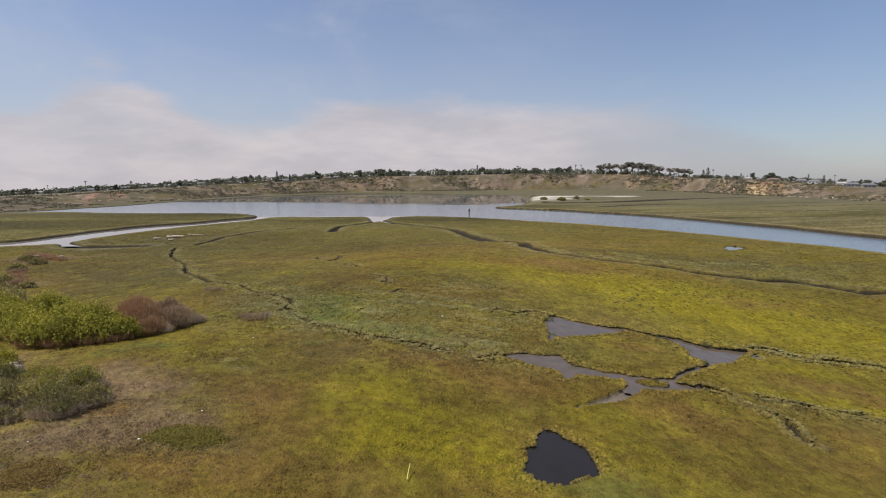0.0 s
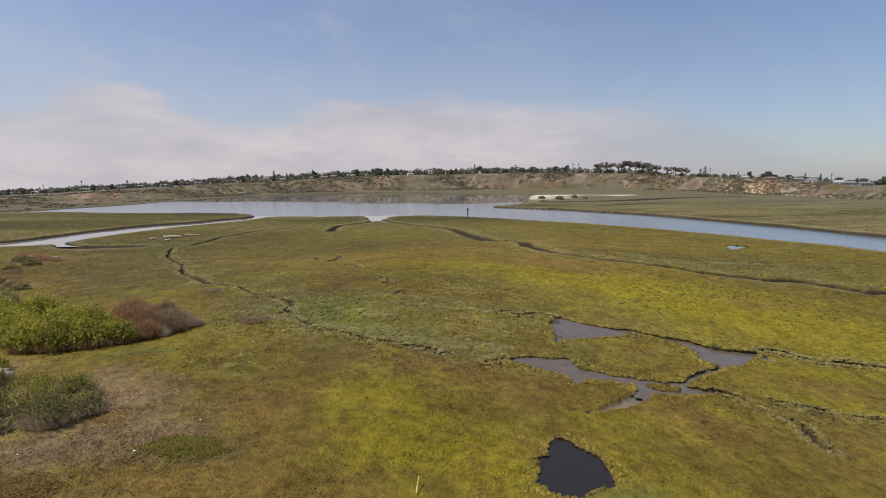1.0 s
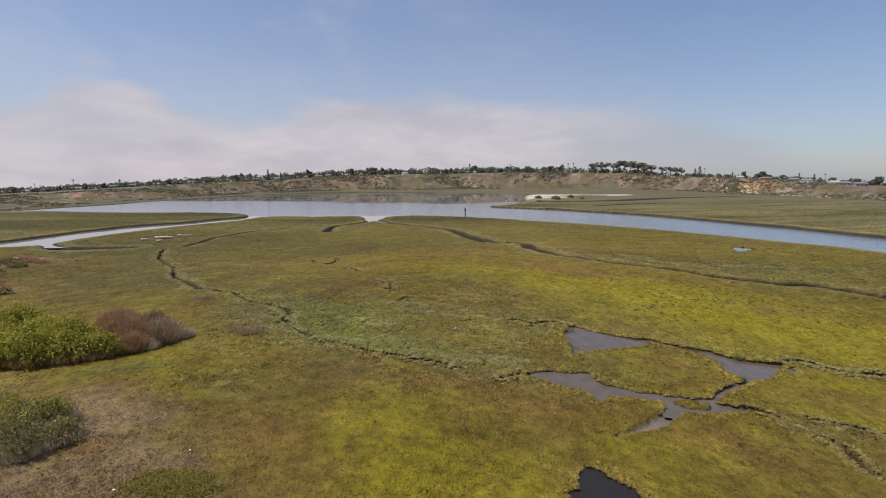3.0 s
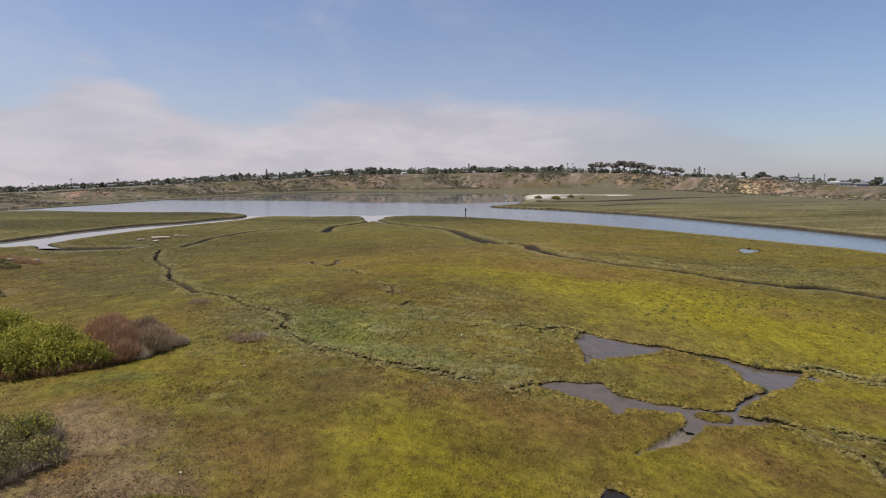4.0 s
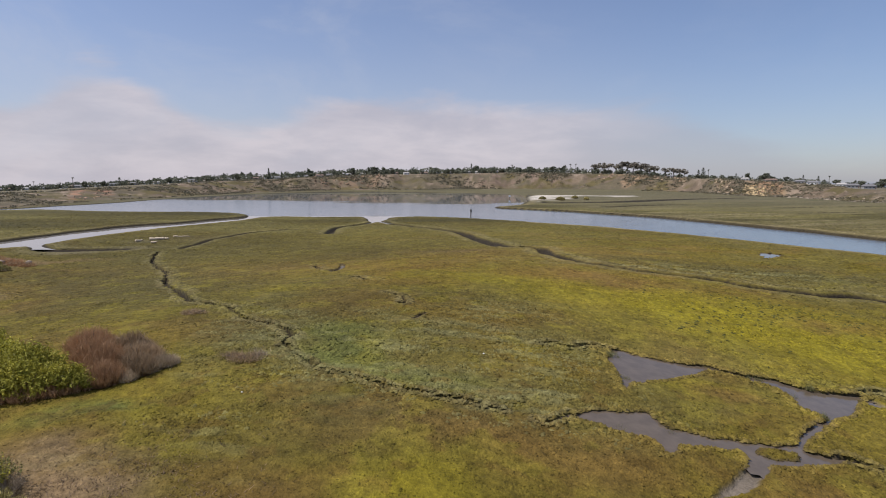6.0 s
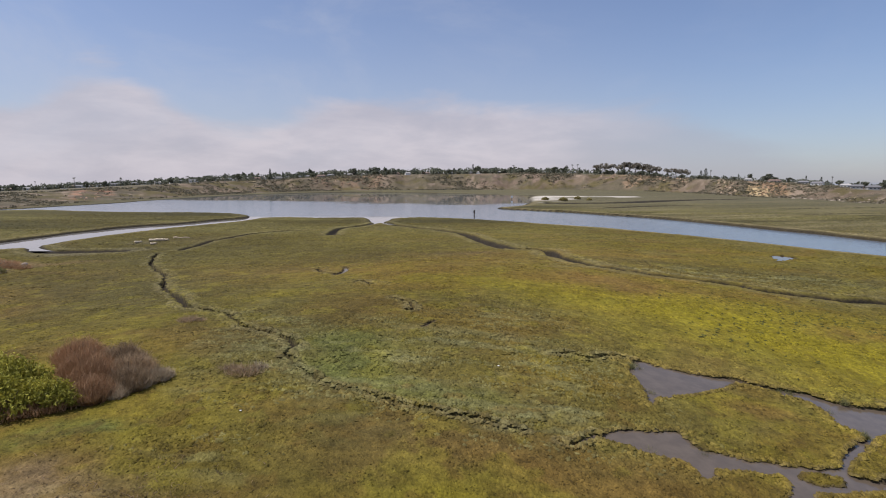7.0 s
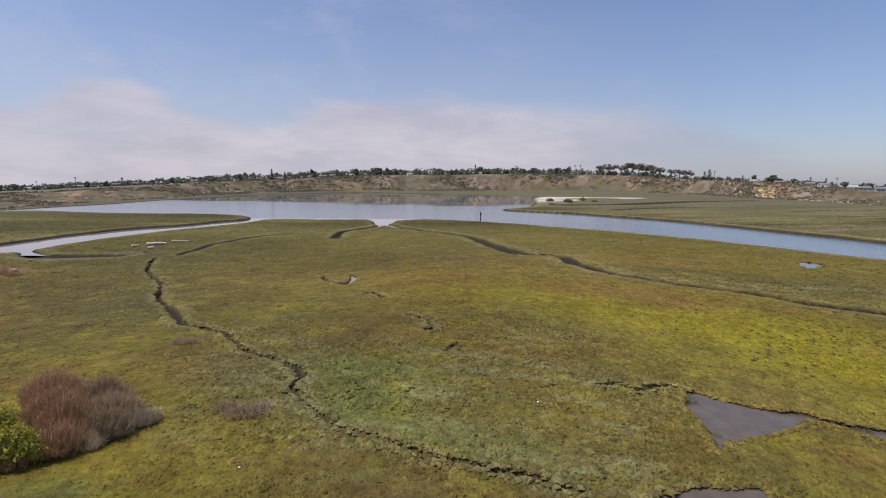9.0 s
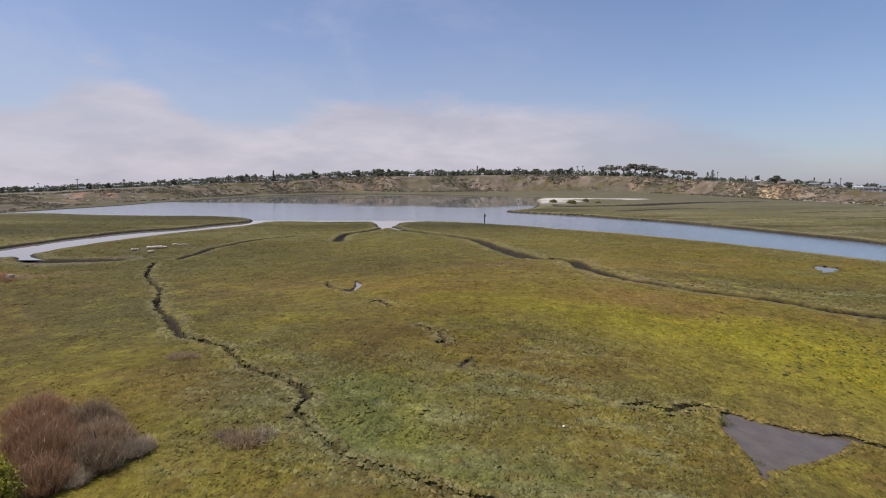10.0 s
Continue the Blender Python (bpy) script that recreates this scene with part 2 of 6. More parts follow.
CREEK_PUDDLE_TAIL = spline([(-18.3, 76.3), (-16.8, 71.0), (-14.6, 67.5)])
CREEK_RUNNEL_A = spline([(-11.3, 59.4), (-10.7, 60.4), (-10.0, 58.6), (-9.1, 57.6), (-8.3, 57.1)])
CREEK_RUNNEL_B = spline([(-7.3, 51.3), (-6.5, 50.6), (-5.8, 49.4), (-5.5, 47.6), (-5.7, 47.3)])
CREEK_INLET = spline([(-72.0, 104.2), (-66.0, 98.5), (-61.4, 100.2), (-56.0, 101.5)])
CREEK_FAR_A = spline([(60.0, 322.0), (85.0, 330.0), (105.0, 344.0), (141.0, 378.0), (174.0, 405.0), (205.0, 415.0)])
CREEK_FAR_B = spline([(70.0, 262.0), (100.0, 285.0), (120.0, 290.0)])
CREEK_FAR_C = spline([(140.0, 250.0), (170.0, 262.0), (215.0, 258.0)])
CREEK_FAR_D = spline([(120.0, 205.0), (150.0, 214.0), (175.0, 212.0)])
CREEKS = [
    (CREEK_WEST_OUTER, 0.30, 0.60),
    (CREEK_WEST_MIDDLE, 0.20, 0.40),
    (CREEK_WEST_INNER, 0.12, 0.16),
    (CREEK_SOUTH_EAST, 0.20, 0.36),
    (CREEK_EAST_FORK, 0.17, 0.28),
    (CREEK_NORTH_EAST, 0.25, 0.36),
    (CREEK_POOL_TAIL, 0.15, 0.14),
    (CREEK_SOUTH_TAIL, 0.14, 0.2),
    (CREEK_LONG_NORTH, 1.15, 1.1),
    (CREEK_LONG_MIDDLE, 1.05, 1.1),
    (CREEK_LONG_EAST, 0.88, 1.1),
    (CREEK_LONG_BRANCH, 0.55, 0.8),
    (CREEK_WEST_BRANCH, 0.6, 0.5),
    (CREEK_MOUTH, 0.9, 0.8),
    (CREEK_PUDDLE_TAIL, 0.25, 0.4),
    (CREEK_RUNNEL_A, 0.16, 0.3),
    (CREEK_RUNNEL_B, 0.16, 0.3),
    (CREEK_INLET, 1.5, 0.5),
    (CREEK_FAR_A, 9.0, 1.3),
    (CREEK_FAR_B, 3.5, 1.0),
    (CREEK_FAR_C, 2.6, 0.9),
    (CREEK_FAR_D, 2.0, 0.7),
]

# land round the bay
NEAR_SHORE = [(-60.0, 191.6), (-44.2, 189.6), (-29.3, 191.0), (-25.5, 184.0), (-22.6, 167.0), (-21.2, 167.0), (-20.2, 177.3), (-19.4, 186.5), (-10.4, 192.0), (1.0, 187.1), (13.1, 176.2), (24.7, 161.3), (36.0, 148.5), (49.5, 124.0), (54.9, 110.3), (59.1, 99.3), (62.6, 90.3), (64.5, 80.0)]
CHANNEL_S = [(-150.0, 72.0), (-100.0, 86.0), (-78.9, 98.9), (-74.7, 101.4), (-72.8, 106.2), (-73.5, 113.9), (-72.9, 126.9), (-70.7, 143.1), (-65.8, 159.1), (-62.3, 176.6)]
LAND_NEAR = np.vstack([spline(CHANNEL_S + NEAR_SHORE), [(66, 50), (70, -300), (-400, -300), (-400, 40)]])
LAND_ISLAND = np.vstack([spline([(-300.0, 200.0), (-187.8, 236.9), (-168.7, 243.8), (-135.8, 229.3), (-109.9, 223.3), (-90.9, 220.5), (-76.9, 212.2), (-67.5, 199.7), (-65.2, 189.0), (-69.7, 177.4), (-73.6, 162.3), (-79.0, 153.9), (-82.4, 142.4), (-84.0, 132.4), (-83.7, 122.2), (-83.8, 112.3), (-88.0, 105.5), (-110.0, 93.0), (-160.0, 80.0)]), [(-420, 50)]])
LAND_EAST = np.vstack([spline([(80.3, 548.0), (68.0, 500.0), (60.0, 440.0), (48.3, 356.9), (34.0, 292.0), (20.0, 263.4), (32.7, 242.9), (45.8, 224.8), (52.3, 210.0), (59.4, 196.8), (66.8, 175.5), (71.2, 158.5), (74.2, 140.5), (77.2, 129.5), (78.7, 113.3), (80.5, 95.0)]), [(84, 50), (95, -400), (2500, -400), (2500, 3500), (200, 3500)]])
LAND_FAR = np.vstack([spline([(-420.0, 150.0), (-330.0, 190.0), (-236.0, 224.0), (-192.0, 248.0), (-190.0, 285.0), (-190.5, 320.0), (-192.0, 345.0), (-197.0, 377.0), (-202.0, 426.0), (-208.0, 490.0), (-211.0, 561.0), (-208.8, 638.0), (-192.5, 692.0), (-165.0, 765.0), (-115.0, 805.0), (-63.5, 780.0), (-16.7, 741.0), (31.5, 682.0), (68.0, 597.0), (83.0, 572.0), (95.0, 540.0)]), [(300, 600), (300, 3600), (-3600, 3600), (-3600, 120)]])
MUD_BARS = [(-80.0, 548.0, 26.0, 11.0), (42.0, 640.0, 17.0, 8.0), (-20.0, 700.0, 14.0, 7.0)]
SAND_SPIT = spline([(55.5, 395.9), (75.3, 501.0), (103.0, 503.0), (129.8, 491.9), (159.7, 479.7), (113.4, 430.0), (83.0, 387.4), (70.4, 362.1), (50.0, 325.0)], True)

# bluffs round the bay: azimuth in degrees, depth and height of the foot, depth and height of the rim
BLUFF = np.array([
    (-40, 225, 0.0, 350, 3.6),
    (-34.6, 292, 0.0, 450, 4.9),
    (-30.5, 385, 0.0, 530, 7.0),
    (-26, 470, 0.0, 645, 9.8),
    (-21.3, 610, 0.4, 791, 14.8),
    (-16.2, 735, 1.2, 896, 18.6),
    (-10.8, 840, 2.2, 948, 24.0),
    (-5.2, 870, 2.6, 1000, 27.6),
    (0, 870, 3.1, 1000, 28.3),
    (6, 880, 3.4, 1000, 30.2),
    (11.6, 840, 3.2, 948, 28.0),
    (17, 780, 2.6, 875, 25.6),
    (22, 670, 1.5, 760, 18.4),
    (26.6, 485, 0.8, 567, 14.2),
    (31, 410, 0.6, 488, 11.2),
    (35, 320, 0.5, 394, 7.6),
    (40, 270, 0.2, 342, 5.6),
])


# tall tussocky stands: centre, half lengths, weight
TUSSOCKS = [(-7.0, 37.6, 5.0, 4.0, 1.0), (-3.5, 33.6, 6.0, 2.4, 1.0), (-11.0, 38.5, 3.5, 5.0, 0.9), (1.8, 33.0, 5.0, 2.6, 0.9), (-2.5, 40.5, 7.0, 4.5, 0.9), (-13.0, 35.6, 3.0, 2.5, 0.8), (-15.5, 44.0, 4.0, 5.0, 0.6), (25.0, 73.0, 20.0, 4.5, 0.8), (19.0, 30.2, 2.6, 1.0, 0.8), (24.0, 40.3, 4.0, 0.8, 0.8), (1.0, 47.0, 6.0, 4.0, 0.5), (-13.0, 22.0, 4.5, 4.5, 0.45), (-11.0, 28.5, 3.5, 2.0, 0.5), (3.0, 37.0, 3.5, 3.0, 0.7)]


def tussock(x, y):
    """How tall and tufted the plants stand, 0 to 1."""
    w = np.zeros_like(x)
    for cx, cy, a, b, k in TUSSOCKS:
        w = np.maximum(w, k * np.exp(-((x - cx) / a) ** 2 - ((y - cy) / b) ** 2))
    return w * (0.45 + 1.1 * fbm(x, y, 3.5, 3, 7))


def land(x, y):
    """Height of the ground, and what lies on it: the masks that the cover is made from."""
    x, y = np.asarray(x, float), np.asarray(y, float)
    r = np.hypot(x, y)
    az = np.degrees(np.arctan2(x, y))
    k = np.clip(np.cos(np.radians(np.clip(az, -42, 42))), 0.5, 1)
    foot = np.interp(az, BLUFF[:, 0], BLUFF[:, 1]) / k
    footz = np.interp(az, BLUFF[:, 0], BLUFF[:, 2])
    rim = np.interp(az, BLUFF[:, 0], BLUFF[:, 3]) / k
    rimz = np.interp(az, BLUFF[:, 0], BLUFF[:, 4])
    z = swell(x, y)
    near = 1 - smoothstep(r, 60, 200)
    z += (fbm(x, y, 5.0, 3, 3) - 0.5) * 0.22 * near
    tall = tussock(x, y)
    roll = 1 - np.abs(2 * fbm(x * 0.62 + 0.25 * y, y, 1.5, 3, 6) - 1)
    z += (fbm(x, y, 0.75, 3, 5) - 0.5) * (0.07 + 0.10 * tall) * near + tall * 0.20 * (roll - 0.75) * near
    out = {"tall": tall}
    # bluffs, with gullies
    gully = 0.5 * (fbm(az * 9.0, r * 0.05, 16.0, 4, 11) - 0.5) + 0.9 * (fbm(x, y, 70.0, 4, 12) - 0.5)
    far = r > 200
    s = np.clip((r - foot) / (rim - foot) + 0.75 * gully * smoothstep(r, foot - 40, foot + 10), 0, 1)
    rise = np.where(s < 1, 0.25 * s + 0.75 * smoothstep(s, 0.08, 0.95), 1)
    zb = footz * smoothstep(r, 0.72 * foot, foot) + (rimz - footz) * rise * (r > foot - 30)
    # behind the rim the town climbs slowly, then the land falls out of sight
    climb = np.interp(az, (-40, -20, -10, 5, 25, 40), (0.0045, 0.0055, 0.0030, 0.0020, 0.0035, 0.0035))
    up = (rimz - 10.0) / rim + climb * np.clip((r - rim) / np.maximum(1350 - rim, 100), 0, 1)
    line = 10.0 + up * np.where(up > 0, np.minimum(r, 1400), r) - 0.1
    zb = np.where(r > rim, line, zb)
    zb += np.where(r > foot, (fbm(x, y, 22.0, 3, 14) - 0.5) * 2.0 * np.clip((rim - foot) / 90, 0.3, 1) * (r < rim), 0)
    z = np.where(far, z + zb, z)
    out["bluff"] = np.where(far, smoothstep(r, foot - 8, foot + 6), 0)
    out["steep"] = np.where(far & (r < rim + 12), smoothstep(s, 0.05, 0.35) * (1 - smoothstep(s, 0.93, 1.0)), 0)
    out["plateau"] = np.where(far, smoothstep(r, rim - 4, rim + 8), 0)
    out["az"], out["r"], out["s"] = az, r, s
    # bay: banks fall to the bed where no land lies
    wob = (fbm(x, y, 3.0, 3, 21) - 0.5) * 1.6 * (1 - 0.75 * smoothstep(r, 60, 110)) + (fbm(x, y, 17.0, 3, 22) - 0.5) * 1.4 * smoothstep(r, 60, 110)
    sd = np.full_like(x, -40.0)
    open_side = (r > 52) & (r < 1000)
    sx, sy, sq = x[open_side], y[open_side], sd[open_side]
    for ring in (LAND_NEAR, LAND_ISLAND, LAND_EAST, LAND_FAR):
        sq = np.maximum(sq, coarse_distance(sx, sy, ring))
    for cx, cy, a, b in MUD_BARS:
        sq = np.maximum(sq, (1 - np.hypot((sx - cx) / a, (sy - cy) / b)) * b)
    sd[open_side], sd[~open_side] = sq, 40.0
    lift = np.zeros_like(x)
    lift[open_side] = np.where(sx > 0, 0.36, 0.16) * smoothstep(np.maximum(coarse_distance(sx, sy, LAND_EAST), coarse_distance(sx, sy, LAND_ISLAND)), -1, 2)
    sd = sd + wob * np.clip(r / 120, 0.4, 1.5)
    wide = np.clip(r / 140, 0.6, 4.0)
    z = z * smoothstep(sd, -2, 14) + 0.10 * np.exp(-((sd - 2.5 * wide) / (2.2 * wide)) ** 2) * (r < 420)
    z = np.where((sd > 0) & (r > 60) & (r < 420), np.maximum(z, -0.12 - 3.0 * smoothstep(sd, 8, 34)), z)
    z = z + lift * (1 - out["bluff"])
    z = np.where(sd < 1.2 * wide, -1.6 + (z + 1.6) * smoothstep(sd, -0.7 * wide, 0.75 * wide), z)
    out["shore"] = sd
    out["bank"] = np.where(r < 420, 1 - smoothstep(sd, 0.6 * wide, np.where(x > 0, 1.40, 1.05) * wide), 1 - smoothstep(sd, 0, 6))
    out["wide"] = wide
    sand = near_only(area_distance, x, y, SAND_SPIT, 30.0, -40.0)
    out["sand"] = smoothstep(sand + wob * 3, -3, 4)
    z += out["sand"] * 0.7
    # pools
    jag = (fbm(x, y, 0.6, 3, 31) - 0.5) * 0.30
    pool = np.full_like(x, -40.0)
    for ring in (POND_DARK, POOL_WEST, POOL_EAST, POOL_SOUTH, PUDDLE_FAR, PUDDLE_MID, PUDDLE_SMALL):
        pool = np.maximum(pool, near_only(area_distance, x, y, ring, 3.0, -40.0))
    cx, cy, rx, ry = ISLET
    isl = 1 - np.hypot((x - cx) / rx, (y - cy - 0.12 * (x - cx)) / ry)
    pool = np.where(isl > -0.4, np.minimum(pool, -isl * 0.42), pool)
    pool = pool + jag - 0.06
    flat = np.maximum(near_only(area_distance, x, y, SIDE_FLAT, 3.0, -40.0), 0.55 - np.hypot(x - 21.1, (y - 38.6) * 1.2)) + jag
    lip = np.exp(-((pool + 0.22) / 0.20) ** 2) * 0.02
    z = z + lip - 0.26 * smoothstep(pool, -0.08, 0.14)
    z = z - 0.20 * smoothstep(flat, -0.15, 0.15)
    out["pool"], out["flat"] = pool, flat
    # creeks
    cut = np.zeros_like(x)
    rimline, mud_shade = np.zeros_like(x), np.zeros_like(x)
    brink = np.zeros(x.shape, bool)
    for pts, half, deep in CREEKS:
        lo, hi, reach = pts.min(0), pts.max(0), 4.0 * half + 1.0
        q = np.flatnonzero((x > lo[0] - reach) & (x < hi[0] + reach) & (y > lo[1] - reach) & (y < hi[1] + reach))
        if not len(q):
            continue
        d = line_distance(x[q], y[q], pts)
        q, d = q[d < reach], d[d < reach]
        qx, qy = x[q], y[q]
        h = half * (0.15 + 1.7 * fbm(qx, qy, 1.6, 2, 41)) if half < 0.5 else half * (0.7 + 0.6 * fbm(qx, qy, 5.0, 2, 41))
        c = 1 - (smoothstep(d, 0.45 * h, 1.1 * h) if half < 0.5 else smoothstep(d, 0.10 * h, 1.30 * h))
        z[q] = z[q] - deep * c * (0.75 + 0.5 * fbm(qx, qy, 1.6, 2, 42))
        cut[q] = np.maximum(cut[q], c)
        # creek mud mask, which also carries the shade painted into the trench
        mud_shade[q] = np.maximum(mud_shade[q], smoothstep(c, 0.02, 0.25) * (0.65 if deep < 0.25 else 1.0))
        if half > 0.45:
            brink[q] |= d < 1.1 * h + 0.9
        rimline[q] = np.maximum(rimline[q], np.exp(-((d - 1.9 * h) / (0.8 * h)) ** 2))
    out["cut"], out["rim"], out["brink"], out["mud_shade"] = cut, rimline * (1 - cut), brink, mud_shade
    z = z + 0.10 * out["rim"] * (r < 50)
    return z, out


# plant colours of the marsh
OLIVE, YELLOW, GREEN, GREY, BROWN = (0.140, 0.105, 0.016), (0.202, 0.162, 0.012), (0.124, 0.134, 0.034), (0.140, 0.115, 0.033), (0.160, 0.098, 0.025)
STRAW, RUST, MUD, WETMUD, SANDC = (0.205, 0.137, 0.074), (0.200, 0.115, 0.032), (0.062, 0.046, 0.030), (0.20, 0.165, 0.13), (0.54, 0.48, 0.40)
SAGE, TAN, OCHRE, SCRUB = (0.122, 0.099, 0.062), (0.195, 0.140, 0.096), (0.44, 0.26, 0.12), (0.105, 0.085, 0.030)
DARK = (0.082, 0.068, 0.021)
# stands of plants: colour, weight, centre, half lengths, turn in degrees
YELLOW_STANDS = [(1.0, 22, 51, 14, 7.5, -8), (0.45, 8, 57, 9, 5, 0), (1.0, 30, 47, 9, 5.5, -10), (0.4, 2, 60, 7, 5, 0), (0.9, -4.5, 24.5, 2.0, 4.0, 18), (0.8, -1.5, 21.5, 2.4, 2.4, 30), (0.7, 1.3, 20.5, 2.0, 1.8, 0), (0.8, 22.6, 36.4, 3.0, 1.3, 0), (0.8, 22, 31.7, 3.0, 0.9, 0), (0.5, 11.2, 37.3, 3.0, 1.2, 0), (0.6, -17, 64.7, 5, 4, 0), (0.55, -50, 178, 16, 6, -5), (0.5, 6, 21, 3, 3, 0), (0.5, 8, 26, 3, 2, 0)]
YELLOW_STANDS_MORE = [(0.8, 112, 166, 20, 7, -20), (0.6, 93, 128, 10, 5, -30), (0.5, 150, 200, 25, 9, -10), (0.35, -13.5, 31.0, 4.5, 2.6, 10), (0.5, -22, 52, 5, 7, 30)]
YELLOW_STANDS += YELLOW_STANDS_MORE
GREEN_STANDS = [(0.60, -7.8, 36.8, 1.8, 1.7, -40), (0.25, -7.0, 37.6, 3.5, 3.0, -40), (0.7, -8.8, 40.0, 2.0, 1.5, -40), (0.8, -16.8, 30.0, 2.2, 0.7, 20), (0.5, 5.5, 20.2, 2.5, 1.2, 0), (0.55, -5, 34.5, 4, 1.5, -20)]
GREY_STANDS = [(0.9, -17.6, 48.6, 5, 3.2, -30), (1.0, -31, 67, 7, 15, 32), (0.8, -14, 43, 4, 6, 35), (0.8, -11.0, 38.5, 2.2, 5, 20), (0.8, -5, 40, 5, 4, 0), (0.8, 25, 74, 18, 4.5, -12), (0.6, -3, 34, 4, 2, -10), (0.7, 2, 34, 4, 2, 0), (0.7, 45, 70, 10, 8, 0), (0.6, -45, 92, 9, 14, 20), (0.7, -14, 60, 4, 6, 0), (0.6, 18.5, 30, 3, 1.2, 0), (0.6, 24, 40, 4, 0.9, 0), (0.5, -15, 100, 35, 18, 0)]
BROWN_STANDS = [(0.9, -3, 29.5, 4.5, 1.8, 0), (0.9, -9, 23.5, 2.5, 2.5, 0), (0.9, 11, 63, 7, 4, -10), (0.7, 2.2, 28.5, 3, 1.8, 0), (0.7, 29, 53, 4, 2.0, 0), (0.7, 12.0, 36.6, 1.6, 0.9, 0), (0.6, -45, 72, 7, 12, 30), (0.55, -28, 72, 20, 14, 20), (0.5, 5, 80, 22, 12, 0), (0.8, 24, 33.5, 4, 0.8, 0), (0.7, 12, 27, 4, 1.8, -10), (0.5, 1, 46, 5, 3, 0), (0.6, -8, 48, 5, 3, 0), (0.7, -8.5, 19.0, 4, 2.0, 0)]
BROWN_STANDS_MORE = [(0.6, -17, 42, 4, 2.5, 0)]
BROWN_STANDS += BROWN_STANDS_MORE
STRAW_STANDS = [(0.9, 81, 245, 9, 2.6, 15), (0.7, 128, 205, 14, 2.5, -20), (1.0, -13.8, 21.0, 2.0, 2.4, -30), (0.9, -14.2, 24.6, 2.0, 2.0, -30), (0.9, -11.3, 21.8, 1.6, 1.8, 0), (0.6, -16.5, 26.6, 1.8, 1.2, 0), (0.8, -19, 21, 3.5, 2.5, 0), (0.5, -2.4, 87, 5, 2.5, 0), (0.5, -52, 118, 6, 6, 0), (0.8, -62, 84, 4.5, 3.5, 0), (0.8, -46, 60, 2.6, 3.5, 0), (0.45, -22, 27.5, 2, 2, 0)]
OCHRE_STANDS = [(0.8, -62.5, 86.5, 4.0, 2.6, 0), (0.5, -56, 88, 5, 2.0, 20)]
PALE_STANDS = [(0.7, -62.0, 97.0, 5.0, 2.0, 25), (0.5, -55.0, 103.0, 4.0, 1.8, 30), (0.45, -58, 113, 3.0, 2.5, 0)]
RUST_STANDS = [(0.9, -14.0, 22.4, 0.7, 0.7, 0), (0.6, -50, 78, 4, 3, 0), (0.7, -38, 54, 2.5, 4, 30)]
DARK_STANDS = [(0.65, -48, 105, 26, 26, 0), (0.60, -30, 58, 13, 15, 30), (0.40, -8, 28.6, 6, 2.6, 0), (0.35, -12, 92, 16, 12, 0), (0.75, -37, 70, 7, 15, 33), (0.7, -49, 73, 8, 5, -25), (0.5, -28, 56, 5, 7, 30), (0.5, -13, 45, 5, 5, 0), (0.45, -20, 84, 12, 8, 0), (0.6, 30, 77, 22, 4.5, -12), (0.4, 6, 108, 14, 10, 0), (0.35, -2, 50, 6, 4, 0), (0.5, -3, 31.0, 5, 1.4, -8)]
SCRUB_STANDS = [(0.8, -9.7, 20.2, 1.5, 0.8, 0), (0.7, -13.9, 17.6, 1.3, 0.9, 0)]
STANDS = [(c, *q) for c, stands in ((YELLOW, YELLOW_STANDS), (GREY, GREY_STANDS), (BROWN, BROWN_STANDS), (STRAW, STRAW_STANDS), (RUST, RUST_STANDS), ((0.34, 0.215, 0.11), OCHRE_STANDS), ((0.31, 0.26, 0.19), PALE_STANDS), (DARK, DARK_STANDS), (SCRUB, SCRUB_STANDS), (GREEN, GREEN_STANDS)) for q in stands]


def stir(col, other, w):
    w = np.clip(w, 0, 1)[:, None]
    return col * (1 - w) + np.array(other)[None, :] * w


